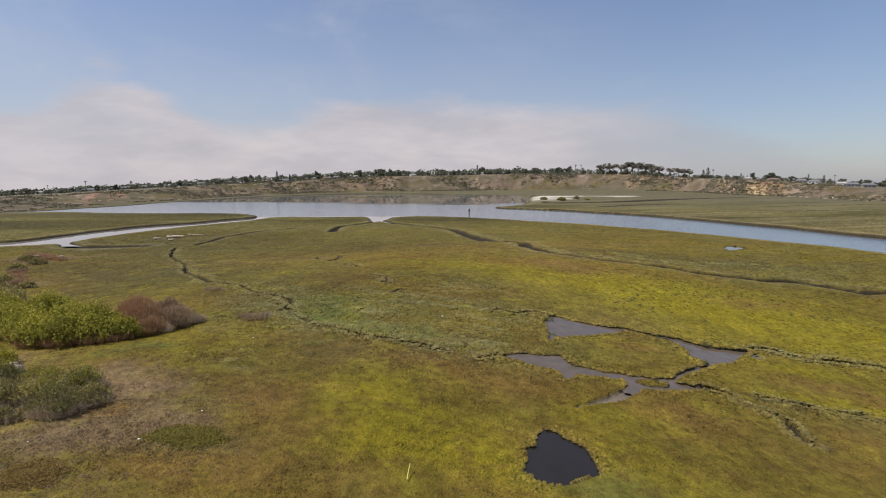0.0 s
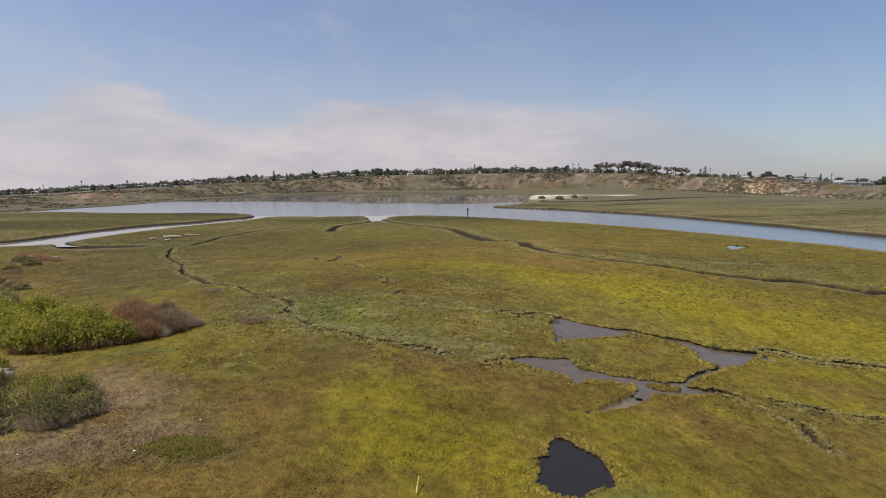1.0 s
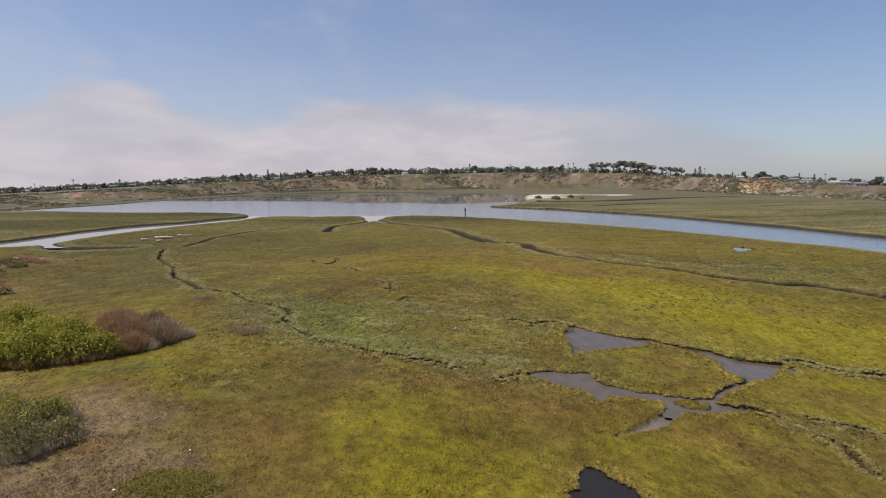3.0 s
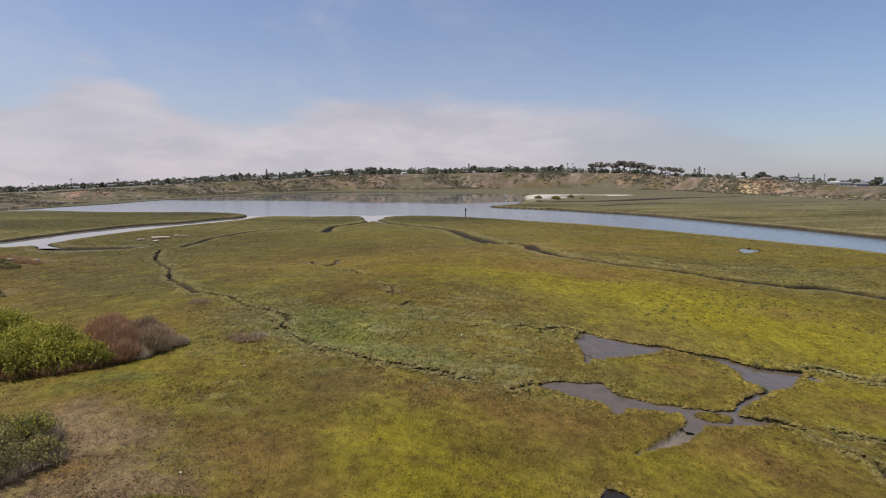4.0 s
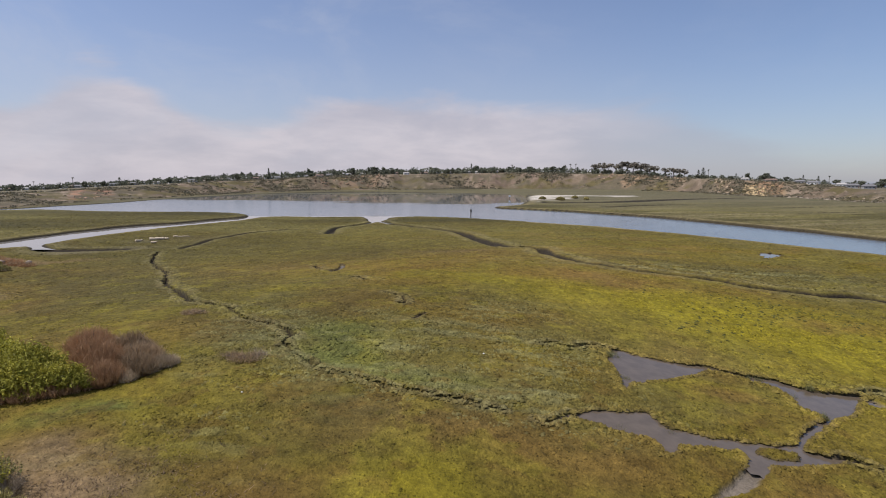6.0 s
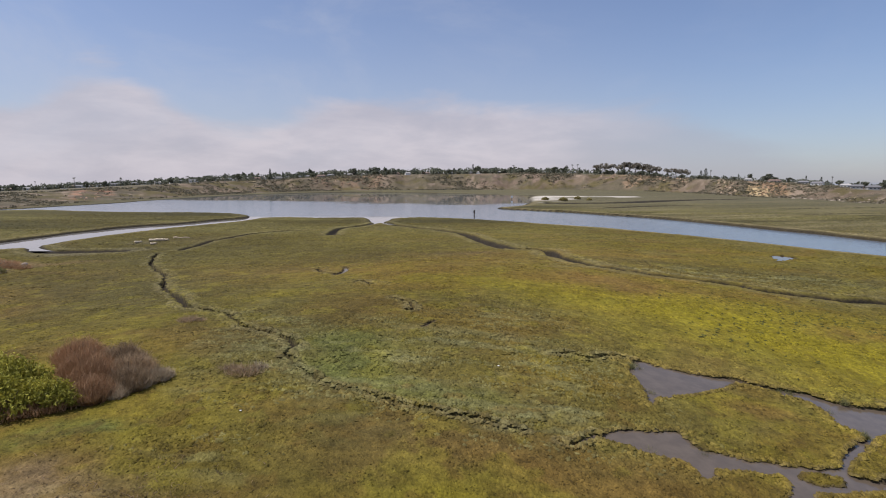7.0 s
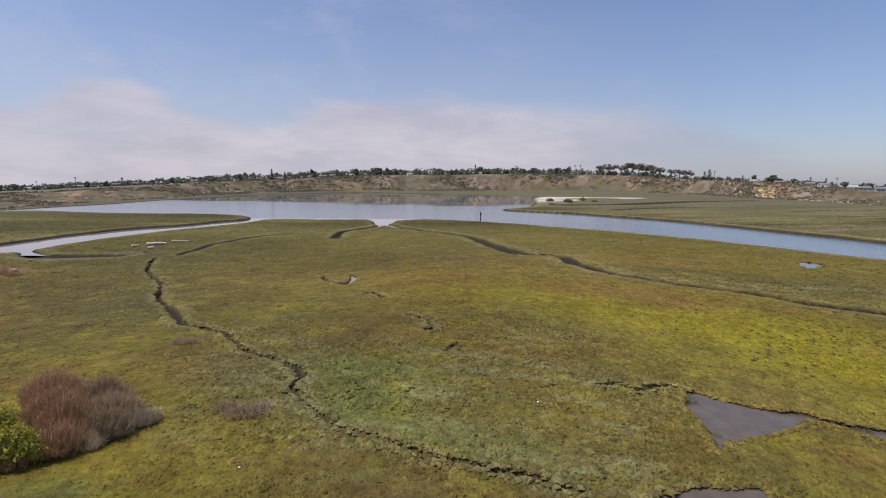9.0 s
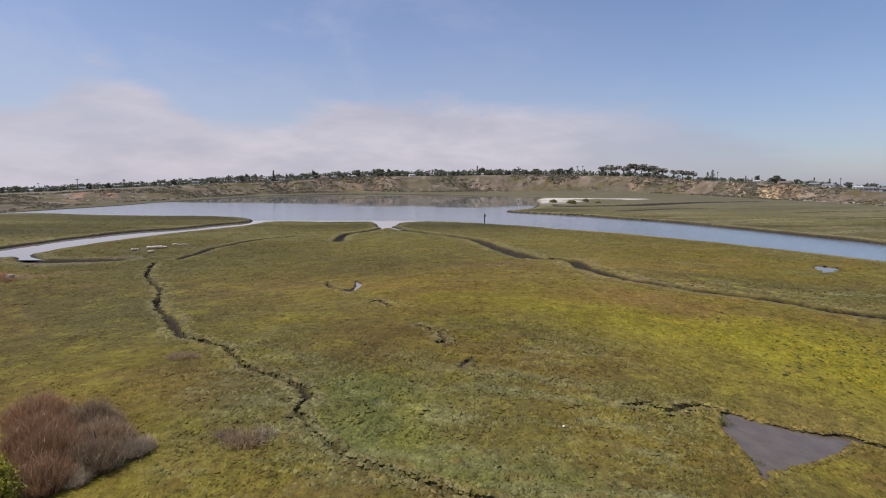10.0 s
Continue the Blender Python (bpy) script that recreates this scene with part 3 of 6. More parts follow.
def cover(x, y, m):
    """Colour of plants and soil at a place, linear, with far haze and creek shade worked in."""
    n1, n2, n3 = fbm(x, y, 14.0, 4, 51), fbm(x, y, 5.0, 4, 52), fbm(x, y, 1.3, 3, 53)
    wx, wy = (fbm(x, y, 4.0, 4, 54) - 0.5) * 6, (fbm(x, y, 4.0, 4, 55) - 0.5) * 6
    col = np.tile(np.array(OLIVE), (len(x), 1))
    col = stir(col, BROWN, smoothstep(n2, 0.46, 0.72) * 0.55)
    col = stir(col, YELLOW, smoothstep(n1, 0.52, 0.72) * 0.25)
    col = stir(col, GREY, smoothstep(fbm(x, y, 9.0, 4, 56), 0.52, 0.70) * 0.5)
    for c, w, cx, cy, a, b, turn in STANDS:
        reach = 3.0 * max(a, b) + 4
        q = (np.abs(x - cx) < reach) & (np.abs(y - cy) < reach)
        if not q.any():
            continue
        f = min(1.0, max(a, b) / 5)
        dx, dy = x[q] - cx + wx[q] * f, y[q] - cy + wy[q] * f
        ca, sa = math.cos(radians(turn)), math.sin(radians(turn))
        d = ((dx * ca + dy * sa) / a) ** 2 + ((-dx * sa + dy * ca) / b) ** 2
        col[q] = stir(col[q], c, w * np.exp(-0.7 * d * np.sqrt(d)) * (0.55 + 0.9 * n2[q]))
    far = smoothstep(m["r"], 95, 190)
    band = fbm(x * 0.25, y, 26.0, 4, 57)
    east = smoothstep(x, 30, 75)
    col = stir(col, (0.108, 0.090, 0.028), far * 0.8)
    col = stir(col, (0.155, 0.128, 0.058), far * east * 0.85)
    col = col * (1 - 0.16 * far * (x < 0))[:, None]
    col = stir(col, (0.165, 0.140, 0.048), far * smoothstep(band, 0.52, 0.66) * 0.8)
    col = stir(col, (0.072, 0.062, 0.024), far * smoothstep(1 - band, 0.48, 0.66) * (0.8 - 0.4 * east))
    thin, turn_y = fbm(x * 0.12, y - 0.35 * x, 7.0, 4, 59), fbm(x * 0.35, y - 0.3 * x, 12.0, 4, 60)
    col = stir(col, (0.225, 0.185, 0.090), far * east * smoothstep(thin, 0.55, 0.70) * 0.7)
    col = stir(col, (0.085, 0.072, 0.026), far * east * smoothstep(turn_y, 0.56, 0.70) * 0.7)
    col = stir(col, (0.205, 0.170, 0.085), m["rim"] * np.where(m["brink"], 0.25, 0.4))
    col = stir(col, (0.26, 0.205, 0.10), (m["r"] > 80) * np.exp(-((m["shore"] - 2.0 * m["wide"]) / (0.9 * m["wide"])) ** 2) * (0.3 + 0.6 * (x > 20)) * (0.4 + 1.1 * n2))
    near = 1 - smoothstep(m["r"], 60, 130)
    comb = fbm(x * 0.45 + 0.15 * y, y * 1.5, 1.3, 3, 68)
    col = stir(col, (0.205, 0.192, 0.085), np.clip(m["tall"], 0, 1) * smoothstep(comb, 0.50, 0.68) * 0.6 * (m["tall"] > 0.05) * (x > -17))
    col = stir(col, (0.125, 0.078, 0.018), near * smoothstep(fbm(x, y, 1.0, 4, 69), 0.55, 0.70) * np.where(y < 36, 0.5, 0.2))
    col = stir(col, (0.205, 0.170, 0.020), near * smoothstep(fbm(x, y, 1.9, 4, 70), 0.56, 0.70) * 0.35)
    col *= ((0.74 + 0.52 * n3) * (0.80 + 0.40 * fbm(x, y, 24.0, 3, 58)))[:, None]
    col = col * np.array([0.99, 1.00, 0.98])
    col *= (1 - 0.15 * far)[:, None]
    # distance haze put into the colour: greyer from 230 m outwards
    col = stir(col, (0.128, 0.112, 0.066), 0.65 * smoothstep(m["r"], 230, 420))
    # bluffs
    b1, b2 = fbm(x, y, 45.0, 5, 61), fbm(m["az"] * 10, m["r"] * 0.16, 9.0, 4, 62)
    rock = np.tile(np.array(SAGE), (len(x), 1))
    rock = stir(rock, TAN, smoothstep(b1, 0.42, 0.62) * 0.65)
    rock = stir(rock, SCRUB, smoothstep(fbm(x, y, 18.0, 4, 63), 0.50, 0.66) * 0.8)
    rock = stir(rock, (0.30, 0.225, 0.16), m["steep"] * smoothstep(0.6 * b2 + 0.4 * fbm(x, y, 11.0, 4, 67), 0.55, 0.66) * 0.7)
    for a0, a1, c in ((-33.2, -29.6, (0.33, 0.18, 0.11)), (27.2, 30.6, (0.38, 0.25, 0.13)), (16.3, 20.2, (0.30, 0.20, 0.12)), (3.0, 11.5, (0.205, 0.145, 0.105)), (-12.0, -6.0, (0.22, 0.145, 0.09))):
        w = smoothstep(m["az"], a0, a0 + 0.7) * (1 - smoothstep(m["az"], a1 - 0.7, a1)) * smoothstep(m["s"], 0.15, 0.4)
        rock = stir(rock, c, w * (1 - m["plateau"]) * smoothstep(0.5 * b2 + 0.6 * fbm(x, y, 12.0, 4, 66), 0.50, 0.66) * 0.85)
    rock = stir(rock, (0.16, 0.135, 0.085), m["plateau"] * 0.8)
    rock *= (0.62 + 0.76 * fbm(x, y, 14.0, 4, 64))[:, None]
    w = m["bluff"][:, None]
    col = col * (1 - w) + rock * w
    col = stir(col, SANDC, m["sand"] * smoothstep(fbm(x, y, 24.0, 4, 65), 0.30, 0.62))
    # bare mud in channels, on banks and under water; creeks with painted shade
    mud_shade = m["mud_shade"]
    col = stir(col, (0.040, 0.031, 0.020), m["bank"] * 0.95 * (1 - m["sand"]))
    col = stir(col, MUD, smoothstep(m["pool"], -0.16, 0.02))
    col = stir(col, WETMUD, smoothstep(m["flat"], -0.1, 0.12) * 0.9)
    # near-black creek mud: the trench's shade is part of this colour
    col = stir(col, (0.036, 0.028, 0.018), mud_shade)
    return col


# ---- materials ----
def shader(name):
    m = bpy.data.materials.new(name)
    m.use_nodes = True
    g = Nodes(m.node_tree)
    return m, g, m.node_tree.nodes["Principled BSDF"]


def cover_material(name, rough, grain, amount, bump):
    """Plants and soil: the colour that the cover gives each spot, with grain of two sizes."""
    m, g, b = shader(name)
    geo = g.add("ShaderNodeNewGeometry").outputs["Position"]
    at = g.add("ShaderNodeAttribute")
    at.attribute_name = "cover"
    fine, coarse = g.noise(geo, grain, 3.0, 0.6), g.noise(geo, grain * 0.20, 4.0, 0.65)
    f = g.math("ADD", g.math("MULTIPLY", fine, 0.32), g.math("MULTIPLY", coarse, 0.68))
    f = g.math("MAXIMUM", g.math("MULTIPLY_ADD", g.math("SUBTRACT", f, 0.5), amount, 1.03), 0.3)
    wide = g.noise(geo, 0.22, 7.0, 0.68)
    f = g.math("MULTIPLY", f, g.math("MULTIPLY_ADD", g.math("SUBTRACT", wide, 0.5), 0.75, 1.02))
    grey = g.add("ShaderNodeCombineColor", Red=f, Green=f, Blue=f).outputs[0]
    col = g.mix(1.0, at.outputs["Color"], grey, "MULTIPLY")
    g.put(b.inputs["Base Color"], col)
    b.inputs["Roughness"].default_value = rough
    b.inputs["Specular IOR Level"].default_value = 0.15
    if bump:
        n = g.add("ShaderNodeBump", Strength=bump, Distance=0.12, Height=f)
        g.put(b.inputs["Normal"], n.outputs[0])
    return m


def leaf_material(name, colour, spread=0.35, through_light=0.25, rough=0.6):
    """Leaves and stems: a base colour that varies leaf by leaf and object by object."""
    m, g, b = shader(name)
    isl = g.add("ShaderNodeNewGeometry").outputs["Random Per Island"]
    info = g.add("ShaderNodeObjectInfo").outputs["Random"]
    f = g.math("MULTIPLY_ADD", g.math("SUBTRACT", isl, 0.5), 2 * spread, 1.0)
    f = g.math("MULTIPLY", f, g.math("MULTIPLY_ADD", info, 0.4, 0.8))
    grey = g.add("ShaderNodeCombineColor", Red=f, Green=f, Blue=g.math("MULTIPLY", f, 0.95)).outputs[0]
    g.put(b.inputs["Base Color"], g.mix(1.0, colour, grey, "MULTIPLY"))
    b.inputs["Roughness"].default_value = rough
    b.inputs["Specular IOR Level"].default_value = 0.2
    if through_light:
        # light that comes through the thin leaf
        thin = g.add("ShaderNodeBsdfTranslucent", Color=g.mix(1.0, colour, grey, "MULTIPLY"))
        both = g.add("ShaderNodeMixShader", Fac=through_light)
        m.node_tree.links.new(b.outputs[0], both.inputs[1])
        m.node_tree.links.new(thin.outputs[0], both.inputs[2])
        m.node_tree.links.new(both.outputs[0], m.node_tree.nodes["Material Output"].inputs[0])
    return m


def solid_material(name, colour, rough=0.7, scale=3.0, amount=0.4, metal=0.0):
    m, g, b = shader(name)
    pos = g.add("ShaderNodeNewGeometry").outputs["Position"]
    info = g.add("ShaderNodeObjectInfo").outputs["Random"]
    n = g.math("ADD", g.math("MULTIPLY", g.noise(pos, scale, 5.0, 0.6), 0.6), g.math("MULTIPLY", g.noise(pos, scale * 7, 3.0, 0.6), 0.4))
    f = g.math("MULTIPLY_ADD", g.math("SUBTRACT", n, 0.5), amount * 2, 1.0)
    f = g.math("MULTIPLY", f, g.math("MULTIPLY_ADD", info, 0.2, 0.9))
    grey = g.add("ShaderNodeCombineColor", Red=f, Green=f, Blue=f).outputs[0]
    g.put(b.inputs["Base Color"], g.mix(1.0, colour, grey, "MULTIPLY"))
    b.inputs["Roughness"].default_value, b.inputs["Metallic"].default_value = rough, metal
    return m


def water_material(name, colour, rough, ripple, size, calm_from=None):
    """Water: a dark body under a reflecting skin, with ripples; beyond calm_from the wind dies down."""
    m, g, b = shader(name)
    pos = g.add("ShaderNodeNewGeometry").outputs["Position"]
    cloud = g.noise(pos, 0.35 / size, 4.0, 0.6)
    body = g.mix(g.smooth(cloud, 0.3, 0.75), colour, tuple(c * 1.3 for c in colour))
    b.inputs["IOR"].default_value = 1.333
    stretch = g.add("ShaderNodeVectorMath", Vector=pos)
    stretch.operation = "MULTIPLY"
    stretch.inputs[1].default_value = (0.7, 1.5, 1.0)
    h = g.math("ADD", g.noise(stretch.outputs[0], 1.0 / size, 4.0, 0.6, 0.5), g.math("MULTIPLY", g.noise(stretch.outputs[0], 5.0 / size, 3.0, 0.6), 0.35))
    strength = ripple
    if calm_from is not None:
        sep = g.add("ShaderNodeSeparateXYZ", Vector=pos)
        wob = g.math("MULTIPLY", g.math("SUBTRACT", g.noise(pos, 0.012, 3.0, 0.5), 0.5), 120.0)
        far = g.math("ADD", sep.outputs["Y"], wob)
        bend = g.math("MULTIPLY", g.math("ABSOLUTE", g.math("ADD", sep.outputs["X"], -10.0)), 0.45)
        wind = g.math("SUBTRACT", 1.0, g.smooth(g.math("SUBTRACT", far, bend), calm_from, calm_from + 40.0))
        # the narrow side channel and its mouth lie out of the wind
        lee = g.math("MULTIPLY", g.smooth(sep.outputs["X"], -8.0, -22.0), g.smooth(sep.outputs["Y"], 204.0, 192.0))
        wind = g.math("MULTIPLY", wind, g.math("SUBTRACT", 1.0, lee))
        # paler body colour here stands in for the bright low-sky reflection
        body = g.mix(lee, body, (0.26, 0.24, 0.22))
        ebb = g.math("MULTIPLY_ADD", g.smooth(sep.outputs["Y"], 130.0, 230.0), -0.78, 1.0)
        strength = g.math("MULTIPLY_ADD", g.math("MULTIPLY", wind, ebb), ripple, ripple * 0.025)
        g.put(b.inputs["Roughness"], g.math("MULTIPLY_ADD", wind, rough, 0.03))
    else:
        b.inputs["Roughness"].default_value = rough
    g.put(b.inputs["Base Color"], body)
    n = g.add("ShaderNodeBump", Strength=strength, Distance=0.12 * size, Height=h)
    g.put(b.inputs["Normal"], n.outputs[0])
    return m


M_GROUND = cover_material("marsh_ground", 0.9, 10.0, 2.7, 0.7)
M_TUFT = cover_material("marsh_plants", 0.85, 10.0, 2.7, 0.6)
M_BAY = water_material("bay_water", (0.130, 0.155, 0.185), 0.12, 0.22, 1.2, 300.0)
M_POOL = water_material("pool_water", (0.118, 0.090, 0.064), 0.06, 0.03, 0.25)
M_POND = water_material("pond_water", (0.020, 0.016, 0.013), 0.08, 0.03, 0.5)
M_BUSH = leaf_material("bush_leaves", (0.345, 0.320, 0.055), 0.5)
M_BUSH2 = leaf_material("coyote_leaves", (0.350, 0.295, 0.115), 0.5)
M_BUSH3 = leaf_material("dark_coyote_leaves", (0.235, 0.215, 0.080), 0.5)
M_BUSHY = leaf_material("yellow_shoots", (0.390, 0.345, 0.052), 0.4)
M_LOW = leaf_material("cushion_leaves", (0.225, 0.185, 0.036), 0.5)
M_LOWBROWN = leaf_material("cushion_leaves_brown", (0.250, 0.165, 0.050), 0.5)
M_TWIG = leaf_material("dry_twigs", (0.40, 0.240, 0.135), 0.35)
M_TWIG2 = leaf_material("weathered_twigs", (0.36, 0.255, 0.160), 0.4)
M_STALK = leaf_material("dead_stalks", (0.235, 0.155, 0.095), 0.6, 0.1)
M_GREYTWIG = leaf_material("grey_twigs", (0.42, 0.33, 0.235), 0.4)
M_BARK = solid_material("bark", (0.13, 0.10, 0.075), 0.9, 2.0, 0.4)
M_TREE = leaf_material("tree_leaves", (0.150, 0.155, 0.110), 0.4)
M_EUCA = leaf_material("gum_leaves", (0.245, 0.215, 0.175), 0.4)
M_PINE = leaf_material("pine_needles", (0.112, 0.120, 0.088), 0.4)
M_PALM = leaf_material("palm_fronds", (0.060, 0.066, 0.030), 0.3)
M_FARSCRUB = leaf_material("slope_scrub", (0.235, 0.205, 0.140), 0.4)
M_CLIFF = cover_material("bluff_rock", 0.9, 0.8, 1.6, 0.5)
M_WALLS = [solid_material("stucco_white", (0.78, 0.75, 0.70), 0.85, 0.6, 0.15), solid_material("stucco_beige", (0.46, 0.38, 0.30), 0.85, 0.6, 0.15), solid_material("stucco_grey", (0.36, 0.35, 0.33), 0.85, 0.6, 0.15)]
M_ROOFS = [solid_material("roof_grey", (0.20, 0.19, 0.19), 0.8, 2.0, 0.3), solid_material("roof_brown", (0.24, 0.16, 0.12), 0.8, 2.0, 0.3), solid_material("roof_light", (0.42, 0.39, 0.36), 0.8, 2.0, 0.3)]
M_GLASS = solid_material("window_glass", (0.04, 0.05, 0.06), 0.1, 1.0, 0.1)
M_DOOR = solid_material("painted_door", (0.22, 0.13, 0.08), 0.5, 1.0, 0.2)
M_POST = solid_material("weathered_post", (0.07, 0.055, 0.045), 0.85, 3.0, 0.4)
M_SIGN = solid_material("white_board", (0.75, 0.75, 0.73), 0.5, 3.0, 0.1)
M_LOG = solid_material("bleached_wood", (0.62, 0.50, 0.36), 0.85, 4.0, 0.35)
M_SEDGE = leaf_material("sedge_blades", (0.200, 0.190, 0.080), 0.4)
M_STICK = solid_material("yellow_stick", (0.62, 0.52, 0.12), 0.6, 8.0, 0.2)
M_LITTER = solid_material("white_scrap", (0.85, 0.84, 0.80), 0.5, 8.0, 0.1)
M_ROCK = solid_material("pale_rock", (0.32, 0.25, 0.20), 0.9, 3.0, 0.4)


# ---- mesh helpers ----
def mesh_from(name, verts, faces, material=None, smooth=False, colours=None):
    """A mesh from arrays: faces all of one corner count."""
    verts, faces = np.asarray(verts, np.float32), np.asarray(faces, np.int32)
    me = bpy.data.meshes.new(name)
    n, k = faces.shape
    me.vertices.add(len(verts))
    me.vertices.foreach_set("co", verts.ravel())
    me.loops.add(n * k)
    me.loops.foreach_set("vertex_index", faces.ravel())
    me.polygons.add(n)
    me.polygons.foreach_set("loop_start", np.arange(0, n * k, k, dtype=np.int32))
    me.polygons.foreach_set("use_smooth", np.full(n, smooth))
    me.update(calc_edges=True)
    if colours is not None:
        at = me.attributes.new("cover", "FLOAT_COLOR", "POINT")
        at.data.foreach_set("color", np.c_[colours, np.ones(len(colours))].astype(np.float32).ravel())
    if material:
        me.materials.append(material)
    return me


def part(name, me, parent, label="", m=None):
    ob = new(name, me)
    ob.parent = parent
    if m is not None:
        ob.matrix_local = m
    return tagged(ob, label) if label else ob


def thing(name, label, category, group="", kind=""):
    return tagged(new(name), label, category, group, kind)


def bm_mesh(name, bm, material, smooth=False):
    me = bpy.data.meshes.new(name)
    for f in bm.faces:
        f.smooth = smooth
    bm.to_mesh(me)
    bm.free()
    me.materials.append(material)
    return me


def tube(points, radii, sides=6):
    """A tapered limb through points: vertices and quads."""
    v, f = [], []
    for i, (p, r) in enumerate(zip(points, radii)):
        p = Vector(p)
        a = Vector(points[max(i - 1, 0)])
        b = Vector(points[min(i + 1, len(points) - 1)])
        d = (b - a).normalized() if (b - a).length > 1e-6 else Vector((0, 0, 1))
        s = d.orthogonal().normalized()
        t = d.cross(s)
        for k in range(sides):
            c = 2 * math.pi * k / sides
            v.append(p + (s * math.cos(c) + t * math.sin(c)) * r)
    for i in range(len(points) - 1):
        for k in range(sides):
            a, b = i * sides + k, i * sides + (k + 1) % sides
            f.append((a, b, b + sides, a + sides))
    return v, f


def joined(pieces):
    v, f = [], []
    for pv, pf in pieces:
        o = len(v)
        v += [tuple(p) for p in pv]
        f += [tuple(i + o for i in q) for q in pf]
    return np.array(v), np.array(f)


def leaves(rng, centres, size, normals=None, narrow=0.5):
    """Small bent leaves at the given places: two triangles each."""
    n = len(centres)
    a = rng.normal(size=(n, 3))
    if normals is not None:
        a = a * 0.7 + normals * 0.9
    a /= np.linalg.norm(a, axis=1)[:, None]
    b = np.cross(a, rng.normal(size=(n, 3)))
    b /= np.linalg.norm(b, axis=1)[:, None]
    c = np.cross(a, b)
    s = size * rng.uniform(0.6, 1.4, (n, 1))
    v = np.stack([centres - b * s, centres + c * s * narrow + a * s * 0.2, centres + b * s, centres - c * s * narrow + a * s * 0.2], 1).reshape(-1, 3)
    i = np.arange(n)[:, None] * 4
    return v, np.vstack([i + [0, 1, 2], i + [0, 2, 3]])


def blades(rng, roots, height, lean, width):
    """Thin upright twigs or blades: one bent strip of three triangles each."""
    n = len(roots)
    d = rng.normal(size=(n, 3)) * lean
    d[:, 2] = 1
    h = height * rng.uniform(0.6, 1.25, (n, 1))
    side = np.c_[rng.normal(size=(n, 2)), np.zeros(n)]
    side /= np.linalg.norm(side, axis=1)[:, None]
    mid = roots + d * h * 0.55
    tip = roots + d * h * np.array([1.25, 1.25, 1.0])
    w = side * width
    v = np.stack([roots - w, roots + w, mid - w * 0.7, mid + w * 0.7, tip], 1).reshape(-1, 3)
    i = np.arange(n)[:, None] * 5
    return v, np.vstack([i + [0, 1, 3], i + [0, 3, 2], i + [2, 3, 4]])


def ground_z(x, y):
    z, _ = land(np.array([x], float), np.array([y], float))
    return float(z[0])


# ---- the ground: one sheet to the horizon ----
def build_ground():
    rr = [3.0]
    while rr[-1] < 3600:
        r = rr[-1]
        step = 0.0047 if r < 60 else (0.0036 if r < 110 else 0.0042 if r < 180 else 0.0075 if r < 230 else (0.010 if r < 470 else (0.007 if r < 1000 else (0.012 if r < 1300 else 0.05))))
        if r < 14:
            step = 0.04
        rr.append(r * (1 + step))
    rr = np.array(rr)
    aa = np.radians(np.r_[np.arange(-46, 46.001, 0.135), np.arange(50, 310.1, 5.0)])
    na, nr = len(aa), len(rr)
    x = (-2.0 + rr[:, None] * np.sin(aa)[None, :]).ravel()
    y = (2.0 + rr[:, None] * np.cos(aa)[None, :]).ravel()
    z, m = land(x, y)
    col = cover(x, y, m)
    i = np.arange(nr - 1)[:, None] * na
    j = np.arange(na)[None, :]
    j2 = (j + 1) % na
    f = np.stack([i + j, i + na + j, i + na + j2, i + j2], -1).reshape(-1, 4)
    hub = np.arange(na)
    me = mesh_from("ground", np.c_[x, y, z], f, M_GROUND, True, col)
    ob = tagged(new("ground", me), "olive green tidal marsh with muddy creeks and bluffs", "ground", kind="structure")
    zc, _ = land(np.array([-2.0]), np.array([2.0]))
    bm = bmesh.new()
    ring = [bm.verts.new((x[k], y[k], z[k])) for k in hub]
    top = bm.verts.new((-2, 2, float(zc[0])))
    for k in range(na):
        bm.faces.new((top, ring[(k + 1) % na], ring[k]))
    cap = bm_mesh("ground_patch", bm, M_GROUND)
    at = cap.attributes.new("cover", "FLOAT_COLOR", "POINT")
    at.data.foreach_set("color", np.tile(np.array([*OLIVE, 1.0], np.float32), len(cap.vertices)))
    part("ground_patch", cap, ob)
    return ob


ground = build_ground()


WATER_Z = -0.22


def build_bay():
    gx, gy = np.meshgrid(np.r_[np.arange(-1500, -330, 90.0), np.arange(-330, 112, 5.0)], np.arange(40, 860, 5.0))
    ny, nx = gx.shape
    x, y = gx.ravel(), gy.ravel()
    sd = np.full_like(x, -40.0)
    for ring in (LAND_NEAR, LAND_ISLAND, LAND_EAST, LAND_FAR):
        sd = np.maximum(sd, area_distance(x, y, ring))
    i = np.arange(ny - 1)[:, None] * nx + np.arange(nx - 1)[None, :]
    f = np.stack([i, i + 1, i + nx + 1, i + nx], -1).reshape(-1, 4)
    f = f[sd[f].min(1) < 3.5]
    me = mesh_from("water_bay", np.c_[x, y, np.full_like(x, WATER_Z)], f, M_BAY, True)
    tagged(new("water_bay", me), "grey-blue bay water rippled by wind, calm far out", "water", kind="structure")


build_bay()


